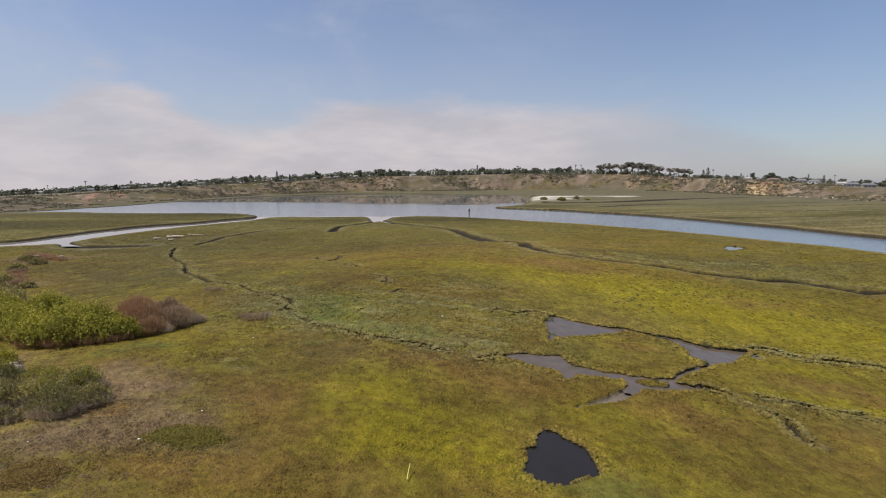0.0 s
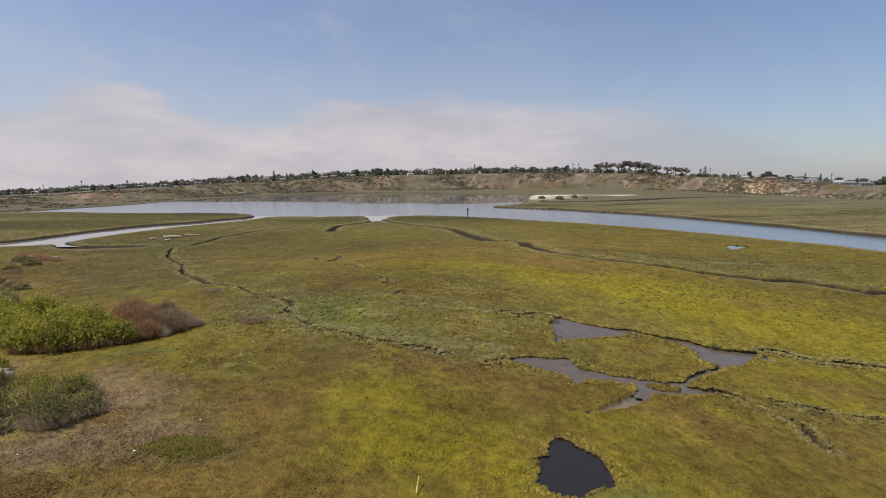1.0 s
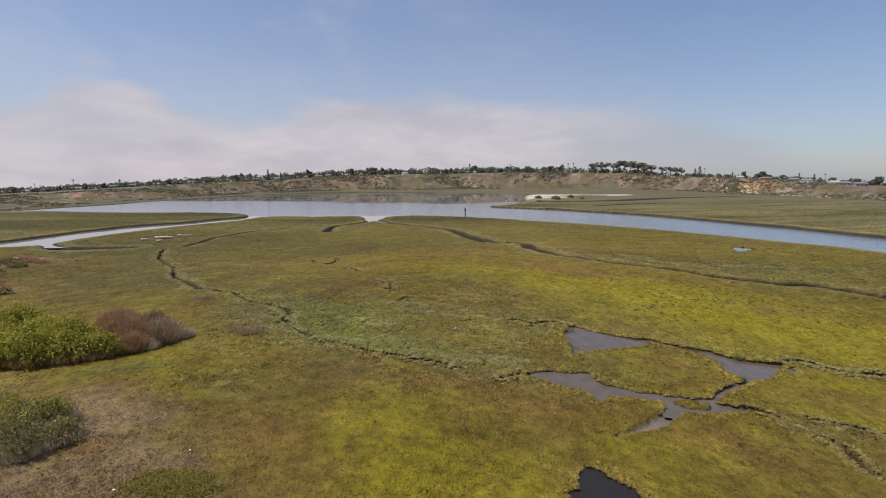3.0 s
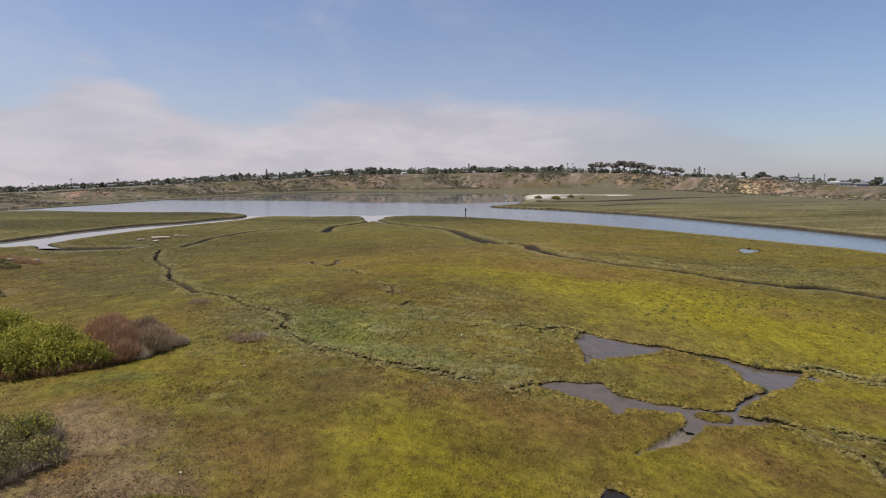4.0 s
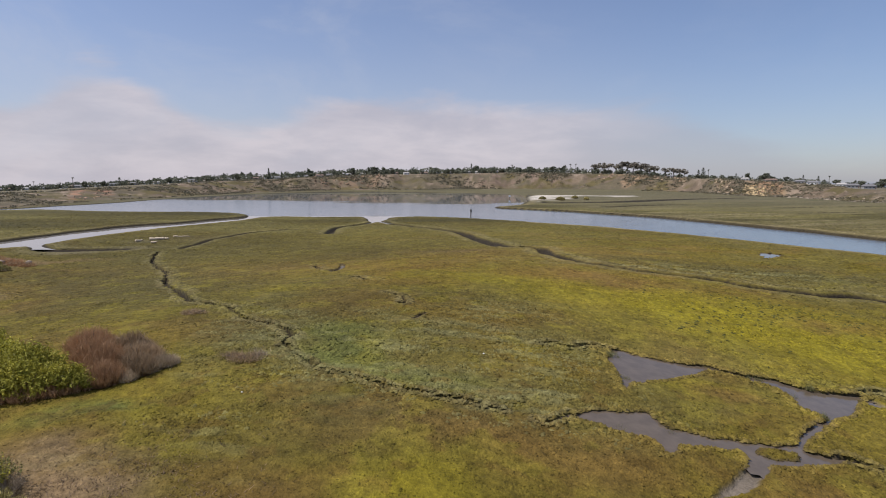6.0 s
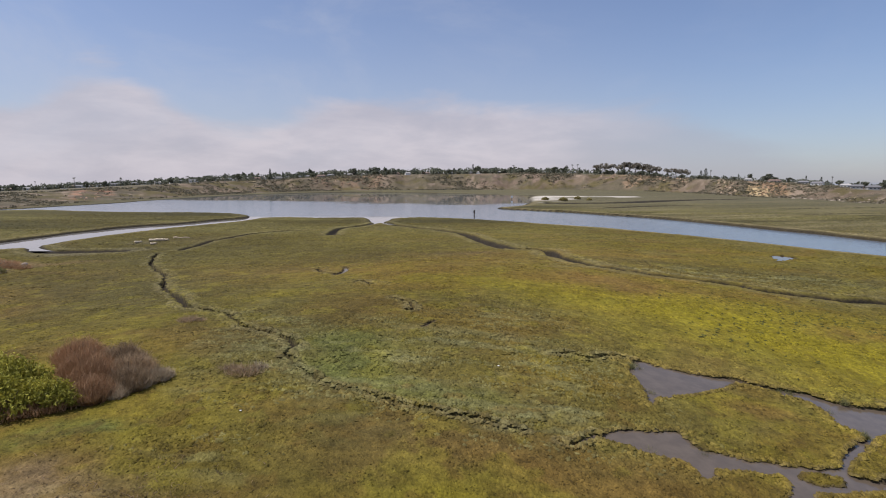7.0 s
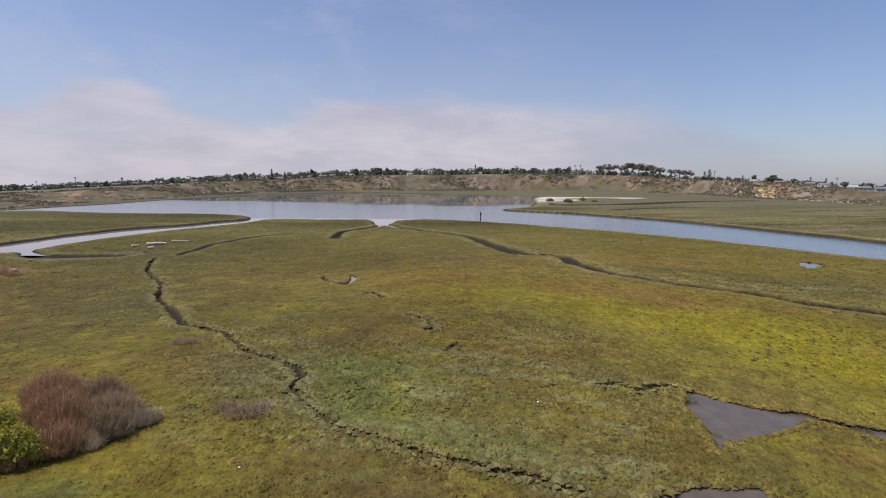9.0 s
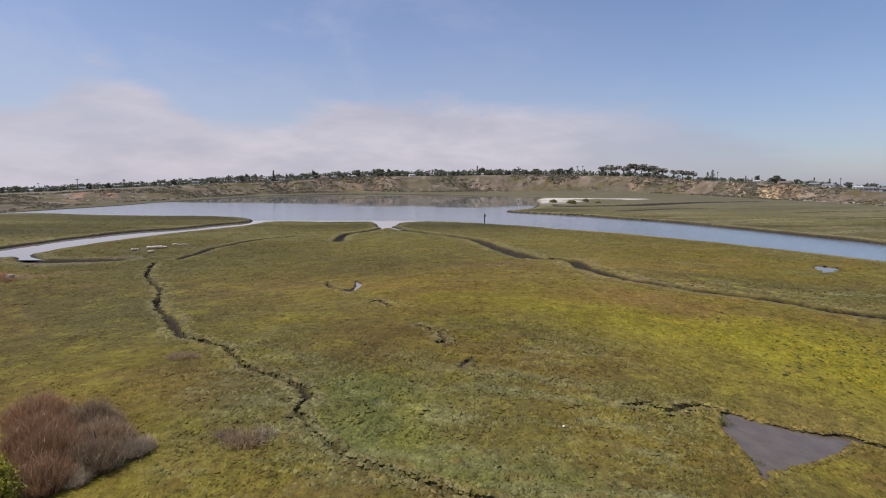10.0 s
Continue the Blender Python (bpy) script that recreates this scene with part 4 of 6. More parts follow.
def pool_sheet(name, rings, drop, material, label):
    """Still water a little below the brim of one or more basins."""
    pts = np.vstack(rings)
    lo, hi = pts.min(0) - 0.6, pts.max(0) + 0.6
    nx, ny = 56, 44
    gx, gy = np.meshgrid(np.linspace(lo[0], hi[0], nx), np.linspace(lo[1], hi[1], ny))
    x, y = gx.ravel(), gy.ravel()
    i = np.arange(ny - 1)[:, None] * nx + np.arange(nx - 1)[None, :]
    f = np.stack([i, i + 1, i + nx + 1, i + nx], -1).reshape(-1, 4)
    inside = np.max([area_distance(x, y, ring) for ring in rings], axis=0)
    f = f[inside[f].max(1) > -0.35]
    me = mesh_from(name, np.c_[x, y, swell(x, y) - drop], f, material, True)
    return tagged(new(name, me), label, "pool", kind="structure")


pool_sheet("water_pond", [POND_DARK], 0.09, M_POND, "small still black pond in the marsh")
pool_sheet("water_pools", [POOL_WEST, POOL_EAST, POOL_SOUTH], 0.085, M_POOL, "winding shallow brown-grey tidal pools in the marsh")
pool_sheet("water_puddle_far", [PUDDLE_FAR], 0.09, M_POOL, "bright puddle among the marsh plants")
pool_sheet("water_puddle_mid", [PUDDLE_MID], 0.12, M_POOL, "narrow bright puddle in a small creek")
pool_sheet("water_puddle_small", [PUDDLE_SMALL], 0.09, M_POOL, "tiny puddle among the marsh plants")


# ---- marsh plants ----
def tufts(rng, x, y, z, col, size, height, k=6):
    """Low cushions with a ragged skirt: k faces each round a leaning top."""
    n = len(x)
    a0 = rng.uniform(0, 6.28, n)
    v = np.zeros((n, k + 1, 3))
    lean = rng.normal(size=(n, 2)) * (size * 0.3)[:, None]
    v[:, 0] = np.c_[x + lean[:, 0], y + lean[:, 1], z + height]
    for j in range(k):
        a = a0 + j * 6.283 / k + rng.uniform(-0.35, 0.35, n)
        s = size * rng.uniform(0.45, 1.3, n)
        v[:, j + 1] = np.c_[x + np.cos(a) * s, y + np.sin(a) * s, z + height * rng.uniform(-0.15, 0.40, n) - 0.015]
    i = np.arange(n)[:, None] * (k + 1)
    f = np.vstack([i + [0, j + 1, (j + 1) % k + 1] for j in range(k)])
    # tops lightened, skirts darkened: light and shade put into the vertex colour
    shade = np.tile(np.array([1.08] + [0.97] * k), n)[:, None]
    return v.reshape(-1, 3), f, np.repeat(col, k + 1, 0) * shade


def scatter(rng, n, r0, r1, power):
    r = (r0 ** power + rng.uniform(0, 1, n) * (r1 ** power - r0 ** power)) ** (1 / power)
    a = np.radians(rng.uniform(-43, 43, n))
    return -2 + r * np.sin(a), 2 + r * np.cos(a), r


def build_marsh_plants():
    rng = np.random.default_rng(4)
    x, y, r = scatter(rng, 330000, 14.0, 240.0, 0.25)
    z, m = land(x, y)
    col = cover(x, y, m)
    patch = fbm(x, y, 2.6, 3, 71)
    ok = (m["pool"] < -0.05) & (m["cut"] < 0.03) & (m["flat"] < -0.1) & (m["shore"] > 1.5) & ~m["brink"] & (patch + 0.2 * m["tall"] + rng.uniform(-0.25, 0.25, len(x)) > 0.32)
    x, y, z, r, col, patch, tall = x[ok], y[ok], z[ok], r[ok], col[ok], patch[ok], m["tall"][ok]
    dry = (col[:, 0] > col[:, 1] * 1.25) & (col[:, 0] > 0.14)
    size = (0.050 + 0.0028 * np.maximum(r - 15, 0)) * rng.uniform(0.7, 1.5, len(x)) * (0.9 + 0.45 * tall)
    height = (0.026 + 0.07 * np.clip(patch - 0.3, 0, 0.4)) * rng.uniform(0.6, 1.5, len(x)) * (1 + np.clip(r - 30, 0, 140) * 0.008) * (1 + 0.7 * tall)
    height = np.where(dry, height * 0.8, height)
    col = col * rng.uniform(0.82, 1.22, (len(x), 1))
    speck = rng.uniform(0, 1, len(x)) < 0.03 + 0.22 * smoothstep(fbm(x, y, 2.2, 3, 73), 0.54, 0.70) * (1 - smoothstep(y, 40, 60))
    col = np.where(speck[:, None], col * 0.6, col)
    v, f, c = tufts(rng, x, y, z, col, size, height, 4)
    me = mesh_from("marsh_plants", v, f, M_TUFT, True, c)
    tagged(new("marsh_plants", me), "low olive and yellow-green salt marsh plants", "marsh plants", kind="stuff")


build_marsh_plants()


def build_creek_plants():
    rng = np.random.default_rng(5)
    px, py = [], []
    for pts, half, deep in CREEKS[:18]:
        seg = np.linalg.norm(np.diff(pts, axis=0), axis=1)
        for i, s in enumerate(seg):
            n = int(s * (40 if pts[i, 1] < 60 else 12))
            t = rng.uniform(0, 1, n)
            side = rng.choice([-1, 1], n)
            if pts[i, 1] > 55:
                side = np.full(n, 1 if pts[i + 1, 0] > pts[i, 0] else -1)
            off = half * rng.uniform(1.1, 2.4, n) + rng.uniform(0, 0.35, n) + (0.4 if pts[i, 1] > 55 else 0.0)
            d = (pts[i + 1] - pts[i]) / (s + 1e-9)
            px.append(pts[i, 0] + d[0] * s * t - d[1] * off * side)
            py.append(pts[i, 1] + d[1] * s * t + d[0] * off * side)
    for ring in (POND_DARK, POOL_WEST, POOL_EAST, POOL_SOUTH):
        loop = np.vstack([ring, ring[:1]])
        for a, b in zip(loop[:-1], loop[1:]):
            s = float(np.hypot(*(b - a)))
            n = int(s * 60)
            t, off = rng.uniform(0, 1, n), rng.normal(0.0, 0.30, n)
            px.append(a[0] + (b[0] - a[0]) * t + off)
            py.append(a[1] + (b[1] - a[1]) * t + off * 0.7)
    x, y = np.concatenate(px), np.concatenate(py)
    z, m = land(x, y)
    ok = (m["pool"] < -0.04) & (m["cut"] < 0.06) & (m["flat"] < 0) & (m["shore"] > 1)
    x, y, z = x[ok], y[ok], z[ok]
    m = {k: q[ok] for k, q in m.items()}
    col = cover(x, y, m)
    by_pool = m["pool"] > -1.2
    col = stir(col, (0.150, 0.128, 0.050), np.where(by_pool, 0.0, 0.3))
    col = stir(col, (0.185, 0.135, 0.032), np.where(by_pool, 0.45, 0.0)) * rng.uniform(0.65, 1.40, (len(x), 1))
    r = m["r"]
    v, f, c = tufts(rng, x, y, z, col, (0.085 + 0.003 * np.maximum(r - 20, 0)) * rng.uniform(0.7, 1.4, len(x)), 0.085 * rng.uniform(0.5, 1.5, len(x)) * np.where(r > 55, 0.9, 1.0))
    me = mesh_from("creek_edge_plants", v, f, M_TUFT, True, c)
    tagged(new("creek_edge_plants", me), "taller grey-green plants lining creeks and pools", "marsh plants", kind="stuff")


build_creek_plants()


def build_cordgrass():
    """Pale tufted grass in clumps along the old creek and the green stand."""
    rng = np.random.default_rng(6)
    n = 26000
    x, y = rng.uniform(-17, 9, n), rng.uniform(28.5, 49, n)
    z, m = land(x, y)
    comb = fbm(x * 0.55 + 0.2 * y, y * 1.4, 1.5, 3, 93)
    ok = (m["tall"] * (0.1 + 1.4 * smoothstep(comb, 0.44, 0.62)) > rng.uniform(0.15, 1.1, n)) & (m["cut"] < 0.02) & (m["pool"] < -0.1)
    x, y, z, comb = x[ok], y[ok], z[ok], comb[ok]
    m = {k: q[ok] for k, q in m.items()}
    col = cover(x, y, m)
    col = stir(col, (0.185, 0.172, 0.070), 0.12 + 0.33 * smoothstep(comb, 0.45, 0.65)) * rng.uniform(0.75, 1.25, (len(x), 1))
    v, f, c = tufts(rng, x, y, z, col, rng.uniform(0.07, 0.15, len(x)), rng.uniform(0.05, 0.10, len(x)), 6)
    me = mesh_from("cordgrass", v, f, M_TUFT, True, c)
    tagged(new("cordgrass", me), "pale grey-green cordgrass in clumps on the marsh", "grass", kind="stuff")


def build_flecks():
    """Small dark plants dotted over the yellow meadow."""
    rng = np.random.default_rng(8)
    px, py = [], []
    for cx, cy, a, b, n in ((21.5, 53.5, 4.5, 4.0, 60), (16.5, 48.0, 4.0, 4.0, 50), (28.0, 57.0, 6.0, 3.5, 90), (33.0, 52.0, 6.0, 4.0, 60), (20.0, 60.0, 7.0, 2.5, 40)):
        px.append(rng.normal(cx, a * 0.5, n))
        py.append(rng.normal(cy, b * 0.5, n))
    x, y = np.concatenate(px), np.concatenate(py)
    z, m = land(x, y)
    col = np.tile(np.array([0.075, 0.070, 0.016]), (len(x), 1)) * rng.uniform(0.7, 1.3, (len(x), 1))
    v, f, c = tufts(rng, x, y, z, col, rng.uniform(0.08, 0.24, len(x)), rng.uniform(0.05, 0.11, len(x)), 7)
    me = mesh_from("dark_rushes", v, f, M_TUFT, True, c)
    tagged(new("dark_rushes", me), "small dark green rushes dotted over the yellow meadow", "rushes", kind="stuff")


build_flecks()
build_cordgrass()


# ---- shrubs ----
def mound_points(rng, n, rx, ry, h, lumps):
    """Places and outward directions on the lumpy skin of a bush."""
    a, u = rng.uniform(0, 6.283, lumps), np.sqrt(rng.uniform(0, 1, lumps))
    lz = h * (0.14 + 0.68 * (1 - u ** 2) * rng.uniform(0.7, 1.15, lumps))
    lc = np.c_[rx * 0.78 * u * np.cos(a), ry * 0.78 * u * np.sin(a), lz]
    lr = rng.uniform(0.15, 0.30, lumps) * max(min(rx, ry, h * 1.2), 0.55 * min(rx, ry))
    flat = min(1.0, 1.5 * h / min(rx, ry))
    k = rng.integers(0, lumps, n)
    d = rng.normal(size=(n, 3))
    d[:, 2] = np.abs(d[:, 2]) * 0.9 + 0.15 * d[:, 2]
    d /= np.linalg.norm(d, axis=1)[:, None]
    p = lc[k] + d * (lr[k] * rng.uniform(0.72, 1.08, n))[:, None] * np.array([1, 1, flat])
    p[:, 2] = np.maximum(p[:, 2], 0.05)
    if flat < 1:
        d[:, 2] += 1.5
    return p, d


def stems_mesh(rng, rx, ry, h, count, material, name="stem"):
    pieces = []
    for _ in range(count):
        a, u = rng.uniform(0, 6.283), rng.uniform(0.15, 0.75)
        end = Vector((rx * u * math.cos(a), ry * u * math.sin(a), h * rng.uniform(0.45, 0.85)))
        mid = end * 0.5 + Vector((rng.normal() * 0.08, rng.normal() * 0.08, 0.06))
        pieces.append(tube([(rng.normal() * 0.08, rng.normal() * 0.08, -0.08), mid, end], [0.035, 0.024, 0.008], 5))
    v, f = joined(pieces)
    return mesh_from(name, v, f, material, True)


def sprigs(rng, p, d, length, size, rise, per=8):
    """Leafy twigs that leave the skin of a bush and bend upwards, with leaves along them."""
    n = len(p)
    way = d * 0.7 + rng.normal(size=(n, 3)) * 0.25
    way[:, 2] += rise
    way /= np.linalg.norm(way, axis=1)[:, None]
    long = length * rng.uniform(0.5, 1.3, (n, 1))
    t = np.linspace(0.0, 1.0, per)[None, :, None]
    q = p[:, None, :] + way[:, None, :] * long[:, None, :] * t + rng.normal(size=(n, per, 3)) * size * 0.45
    nor = np.repeat(way, per, 0) * 0.35 + rng.normal(size=(n * per, 3)) * 0.5
    return leaves(rng, q.reshape(-1, 3), size, nor, 0.45)


def dry_stems(rng, n, rx, ry, h):
    """Thin dead stems that spread from the ground to a ragged dome, with short side twigs."""
    a, u = rng.uniform(0, 6.283, n), np.sqrt(rng.uniform(0, 1, n))
    root = np.c_[rx * 0.7 * u * np.cos(a), ry * 0.7 * u * np.sin(a), np.full(n, -0.03)]
    top = h * (0.40 + 0.60 * (1 - u ** 2.2)) * (0.62 + 0.62 * fbm(rx * u * np.cos(a) + h * 31, ry * u * np.sin(a), 0.55, 3, 91)) * rng.uniform(0.72, 1.12, n)
    tip = np.c_[rx * u * np.cos(a), ry * u * np.sin(a), top] + np.c_[rng.normal(size=(n, 2)) * 0.10, np.zeros(n)]
    mid = root * 0.45 + tip * 0.55 + rng.normal(size=(n, 3)) * 0.04
    side = np.c_[rng.normal(size=(n, 2)), np.zeros(n)]
    side /= np.linalg.norm(side, axis=1)[:, None]
    w = side * 0.010
    v = np.stack([root - w, root + w, mid - w * 0.8, mid + w * 0.8, tip], 1).reshape(-1, 3)
    i = np.arange(n)[:, None] * 5
    f = np.vstack([i + [0, 1, 3], i + [0, 3, 2], i + [2, 3, 4]])
    k = np.repeat(np.arange(n), 2)
    s = rng.uniform(0.35, 0.95, (len(k), 1))
    base = root[k] * (1 - s) + tip[k] * s
    d = rng.normal(size=(len(k), 3)) * 0.10
    d[:, 2] = np.abs(d[:, 2]) + 0.06
    w2 = side[k] * 0.008
    v2 = np.stack([base - w2, base + w2, base + d * 1.3], 1).reshape(-1, 3)
    f2 = np.arange(len(k) * 3).reshape(-1, 3) + len(v)
    return np.vstack([v, v2]), np.vstack([f, f2])


def shrub(seed, x, y, rx, ry, h, label, leaf, count, size, twig=None, twigs=0, shoot=None, shoots=0, group="", category="shrub", name="shrub", stem=14, rise=0.9):
    rng = np.random.default_rng(seed)
    root = thing(name, label, category, group)
    root.location = (x, y, ground_z(x, y) - 0.03)
    part("stem", stems_mesh(rng, rx, ry, h, stem, M_BARK), root)
    lumps = max(14, int(26 * rx * ry))
    if count:
        p, d = mound_points(rng, count // 8, rx, ry, h * 0.86, lumps)
        v, f = sprigs(rng, p, d, 0.26 * h, size, rise)
        part("foliage", mesh_from("foliage", v, f, leaf), root)
    if twigs:
        v, f = dry_stems(rng, twigs, rx * (1.02 if count else 1.0), ry * (1.02 if count else 1.0), h * (0.62 if count else 1.0))
        tagged(part("dry_brush", mesh_from("dry_brush", v, f, twig), root, "thin dry upright twigs"), kind="stuff")
    if shoots:
        p, d = mound_points(rng, shoots // 5, rx * 0.9, ry * 0.9, h * 0.98, max(8, int(10 * rx * ry)))
        keep = p[:, 2] > 0.45 * h
        v, f = sprigs(rng, p[keep], d[keep], 0.30 * h, size * (0.9 if count else 0.6), 1.4, 5)
        tagged(part("new_growth", mesh_from("new_growth", v, f, shoot), root, "yellow-green young shoots" if count else "fine dry side twigs"), kind="stuff")
    return root


GREEN_BUSH = "dense bright green leafy bush at the marsh edge"
for i, (x, y, rx, ry, h) in enumerate([(-18.5, 31.8, 0.8, 0.8, 1.0), (-19.2, 31.6, 1.1, 1.0, 1.25), (-20.2, 31.2, 1.2, 1.2, 1.45), (-21.6, 30.9, 1.4, 1.3, 1.55), (-21.2, 32.8, 1.5, 1.4, 1.75), (-23.2, 31.0, 1.5, 1.4, 1.5), (-22.9, 33.2, 1.6, 1.5, 1.75), (-24.8, 32.6, 1.7, 1.6, 1.6), (-26.6, 33.4, 1.8, 1.7, 1.6), (-26.0, 35.6, 1.8, 1.6, 1.9), (-28.6, 34.6, 1.9, 1.8, 1.8), (-30.2, 36.8, 2.0, 1.8, 1.9)]):
    shrub(100 + i, x, y, rx, ry, h, GREEN_BUSH, M_BUSH, int(3000 * rx * ry), 0.070, M_TWIG, int(420 * rx * ry), M_BUSHY, int(700 * rx * ry), "green bushes beside the marsh")
BROWN_BUSH = "dry reddish-brown twiggy bush beside the green bushes"
for i, (x, y, rx, ry, h) in enumerate([(-17.7, 32.5, 0.9, 0.9, 1.05), (-16.8, 33.6, 0.9, 0.8, 1.1), (-18.3, 33.7, 1.2, 1.1, 1.3), (-17.3, 34.8, 1.1, 1.0, 1.25), (-19.4, 34.9, 1.3, 1.2, 1.5), (-18.4, 36.0, 1.2, 1.0, 1.35), (-20.6, 36.4, 1.3, 1.2, 1.6)]):
    shrub(200 + i, x, y, rx, ry, h, BROWN_BUSH, M_TWIG, 0, 0.05, (M_TWIG, M_TWIG2)[i % 2], int(2600 * rx * ry), None, 0, "dry brown bushes", stem=20)
shrub(210, -16.1, 34.5, 0.65, 0.6, 0.55, "pale grey dead brush at the edge of the brown bush", M_GREYTWIG, 0, 0.05, M_GREYTWIG, 1300, None, 0, "dry brown bushes")
for i, (x, y, r, h) in enumerate([(-16.4, 33.7, 0.5, 0.6), (-16.9, 32.7, 0.45, 0.5), (-15.9, 34.9, 0.4, 0.4)]):
    shrub(211 + i, x, y, r, r, h, "pale grey dead brush at the edge of the brown bush", M_GREYTWIG, 0, 0.05, M_GREYTWIG, int(2600 * r * r), None, 0, "dry brown bushes", stem=8)
COYOTE = "grey-green coyote brush with dead grey twigs below"
for i, (x, y, rx, ry, h) in enumerate([(-16.0, 22.0, 1.15, 1.1, 1.15), (-15.1, 22.9, 0.8, 0.8, 0.85), (-17.1, 22.9, 1.2, 1.1, 1.2), (-16.4, 24.1, 1.1, 1.0, 1.1), (-18.2, 24.0, 1.1, 1.0, 1.15), (-18.9, 22.6, 1.2, 1.1, 1.1), (-20.2, 24.4, 1.1, 1.0, 1.2), (-17.6, 21.3, 0.7, 0.6, 0.6)]):
    shrub(300 + i, x, y, rx, ry, h, COYOTE, (M_BUSH2, M_BUSH3)[i % 3 == 0], int(3000 * rx * ry), 0.042, M_GREYTWIG, int(900 * rx * ry), M_BUSHY, int(1100 * rx * ry) if i in (2, 3, 4, 6) else 0, "coyote brush on the dry bank", stem=18)
for i, (x, y, rx, ry, h) in enumerate([(-22.6, 27.4, 0.9, 0.8, 0.9), (-21.2, 25.6, 0.7, 0.6, 0.7), (-24.4, 28.6, 1.1, 0.9, 1.0)]):
    shrub(330 + i, x, y, rx, ry, h, "yellowish shrub on the dry bank", M_BUSHY, int(1500 * rx * ry), 0.06, M_GREYTWIG, int(400 * rx * ry), None, 0, "yellow shrubs on the bank")
def low_patch(seed, x, y, rx, ry, h, label, leaf):
    """A flat carpet shrub with a ragged outline: short stems under upright leaves."""
    rng = np.random.default_rng(seed)
    root = thing("shrub", label, "shrub", "low cushion shrubs")
    z0 = ground_z(x, y)
    root.location = (x, y, z0)
    n = int(9500 * rx * ry)
    a, u = rng.uniform(0, 6.283, n), np.sqrt(rng.uniform(0, 1, n))
    edge = 0.70 + 0.6 * fbm(np.cos(a) * 2 + seed, np.sin(a) * 2, 0.9, 3, 95)
    px, py = rx * u * edge * np.cos(a), ry * u * edge * np.sin(a)
    gz = land(px + x, py + y)[0] - z0
    lump = fbm(px + x, py + y, 0.35, 2, 96)
    pz = gz + (0.02 + h * (1 - u ** 3) * (0.35 + 1.1 * lump)) * rng.uniform(0.5, 1.0, n)
    keep = rng.uniform(0, 1, n) < 1.0 - 0.95 * u ** 2
    p = np.c_[px, py, pz][keep]
    up = np.tile(np.array([0.0, -0.3, 1.6]), (len(p), 1))
    v, f = leaves(rng, p, 0.040, up, 0.45)
    part("foliage", mesh_from("foliage", v, f, leaf), root)
    pieces = []
    for _ in range(9):
        b, s = rng.uniform(0, 6.283), rng.uniform(0.2, 0.6)
        ex, ey = rx * s * math.cos(b), ry * s * math.sin(b)
        pieces.append(tube([(0, 0, 0.0), (ex * 0.5, ey * 0.5, ground_z(x + ex * 0.5, y + ey * 0.5) - z0 + 0.02), (ex, ey, ground_z(x + ex, y + ey) - z0 + 0.03)], [0.014, 0.011, 0.005], 5))
    v, f = joined(pieces)
    part("stem", mesh_from("stem", v, f, M_BARK, True), root)


low_patch(340, -10.0, 20.3, 1.65, 1.05, 0.10, "low dark green cushion shrub spreading on dry ground", M_LOW)
low_patch(350, -13.8, 17.4, 1.35, 0.95, 0.11, "low brown-green cushion shrub on dry ground", M_LOWBROWN)
FARBUSH = "small grey-green shrub on the bare bank"
for i, (x, y, rx, ry, h) in enumerate([(59.0, 361.0, 2.6, 2.0, 1.6), (70.1, 360.0, 3.2, 2.0, 1.9), (88.0, 399.0, 2.4, 2.0, 1.6), (92.0, 383.0, 2.0, 1.8, 1.4), (-35.8, 45.0, 1.6, 1.4, 1.3), (-38.5, 47.0, 1.8, 1.5, 1.5), (-34.0, 42.5, 1.3, 1.2, 1.1), (-40.8, 50.5, 1.6, 1.4, 1.3), (-43.0, 53.5, 1.2, 1.0, 0.8), (-44.0, 57.5, 1.1, 0.9, 0.7), (-62.5, 82.5, 1.8, 1.4, 0.9), (-59.0, 79.5, 1.5, 1.2, 0.8), (-50.0, 62.0, 1.5, 1.3, 1.0), (-57.0, 73.0, 1.6, 1.3, 0.9)]):
    shrub(360 + i, x, y, rx, ry, h, FARBUSH, M_BUSH2, int(900 * rx * ry), 0.09 if y < 200 else 0.22, M_GREYTWIG, int(260 * rx * ry), None, 0, "shrubs on the bare bank")
for i, (x, y, rx, ry, h) in enumerate([(-12.5, 35.3, 0.9, 0.7, 0.32), (-11.9, 35.6, 0.5, 0.5, 0.36), (-13.3, 35.7, 0.6, 0.5, 0.26), (-19.2, 45.0, 1.0, 0.6, 0.30)]):
    shrub(380 + i, x, y, rx, ry, h, "low patch of pale dead brush in the marsh", M_GREYTWIG, 0, 0.05, (M_TWIG2, M_GREYTWIG)[i == 1], int(520 * rx * ry), None, 0, "dead brush patches", stem=8)


for i, (x, y, rx, ry, h) in enumerate([(-63.0, 86.5, 2.0, 1.4, 0.7), (-60.5, 84.0, 1.6, 1.2, 0.6), (-58.0, 83.0, 1.3, 1.0, 0.6), (-65.5, 87.5, 1.8, 1.4, 0.8), (-47.5, 60.5, 1.4, 1.1, 0.7), (-48.8, 63.0, 1.5, 1.1, 0.7), (-45.2, 56.5, 1.2, 1.0, 0.6), (-52.5, 67.0, 1.4, 1.1, 0.6), (-55.0, 70.5, 1.5, 1.1, 0.6)]):
    shrub(390 + i, x, y, rx, ry, h, "dry reddish brush on the bare bank", M_TWIG, 0, 0.05, M_TWIG, int(320 * rx * ry), M_GREYTWIG, int(300 * rx * ry), "dry brush on the bank", stem=8)


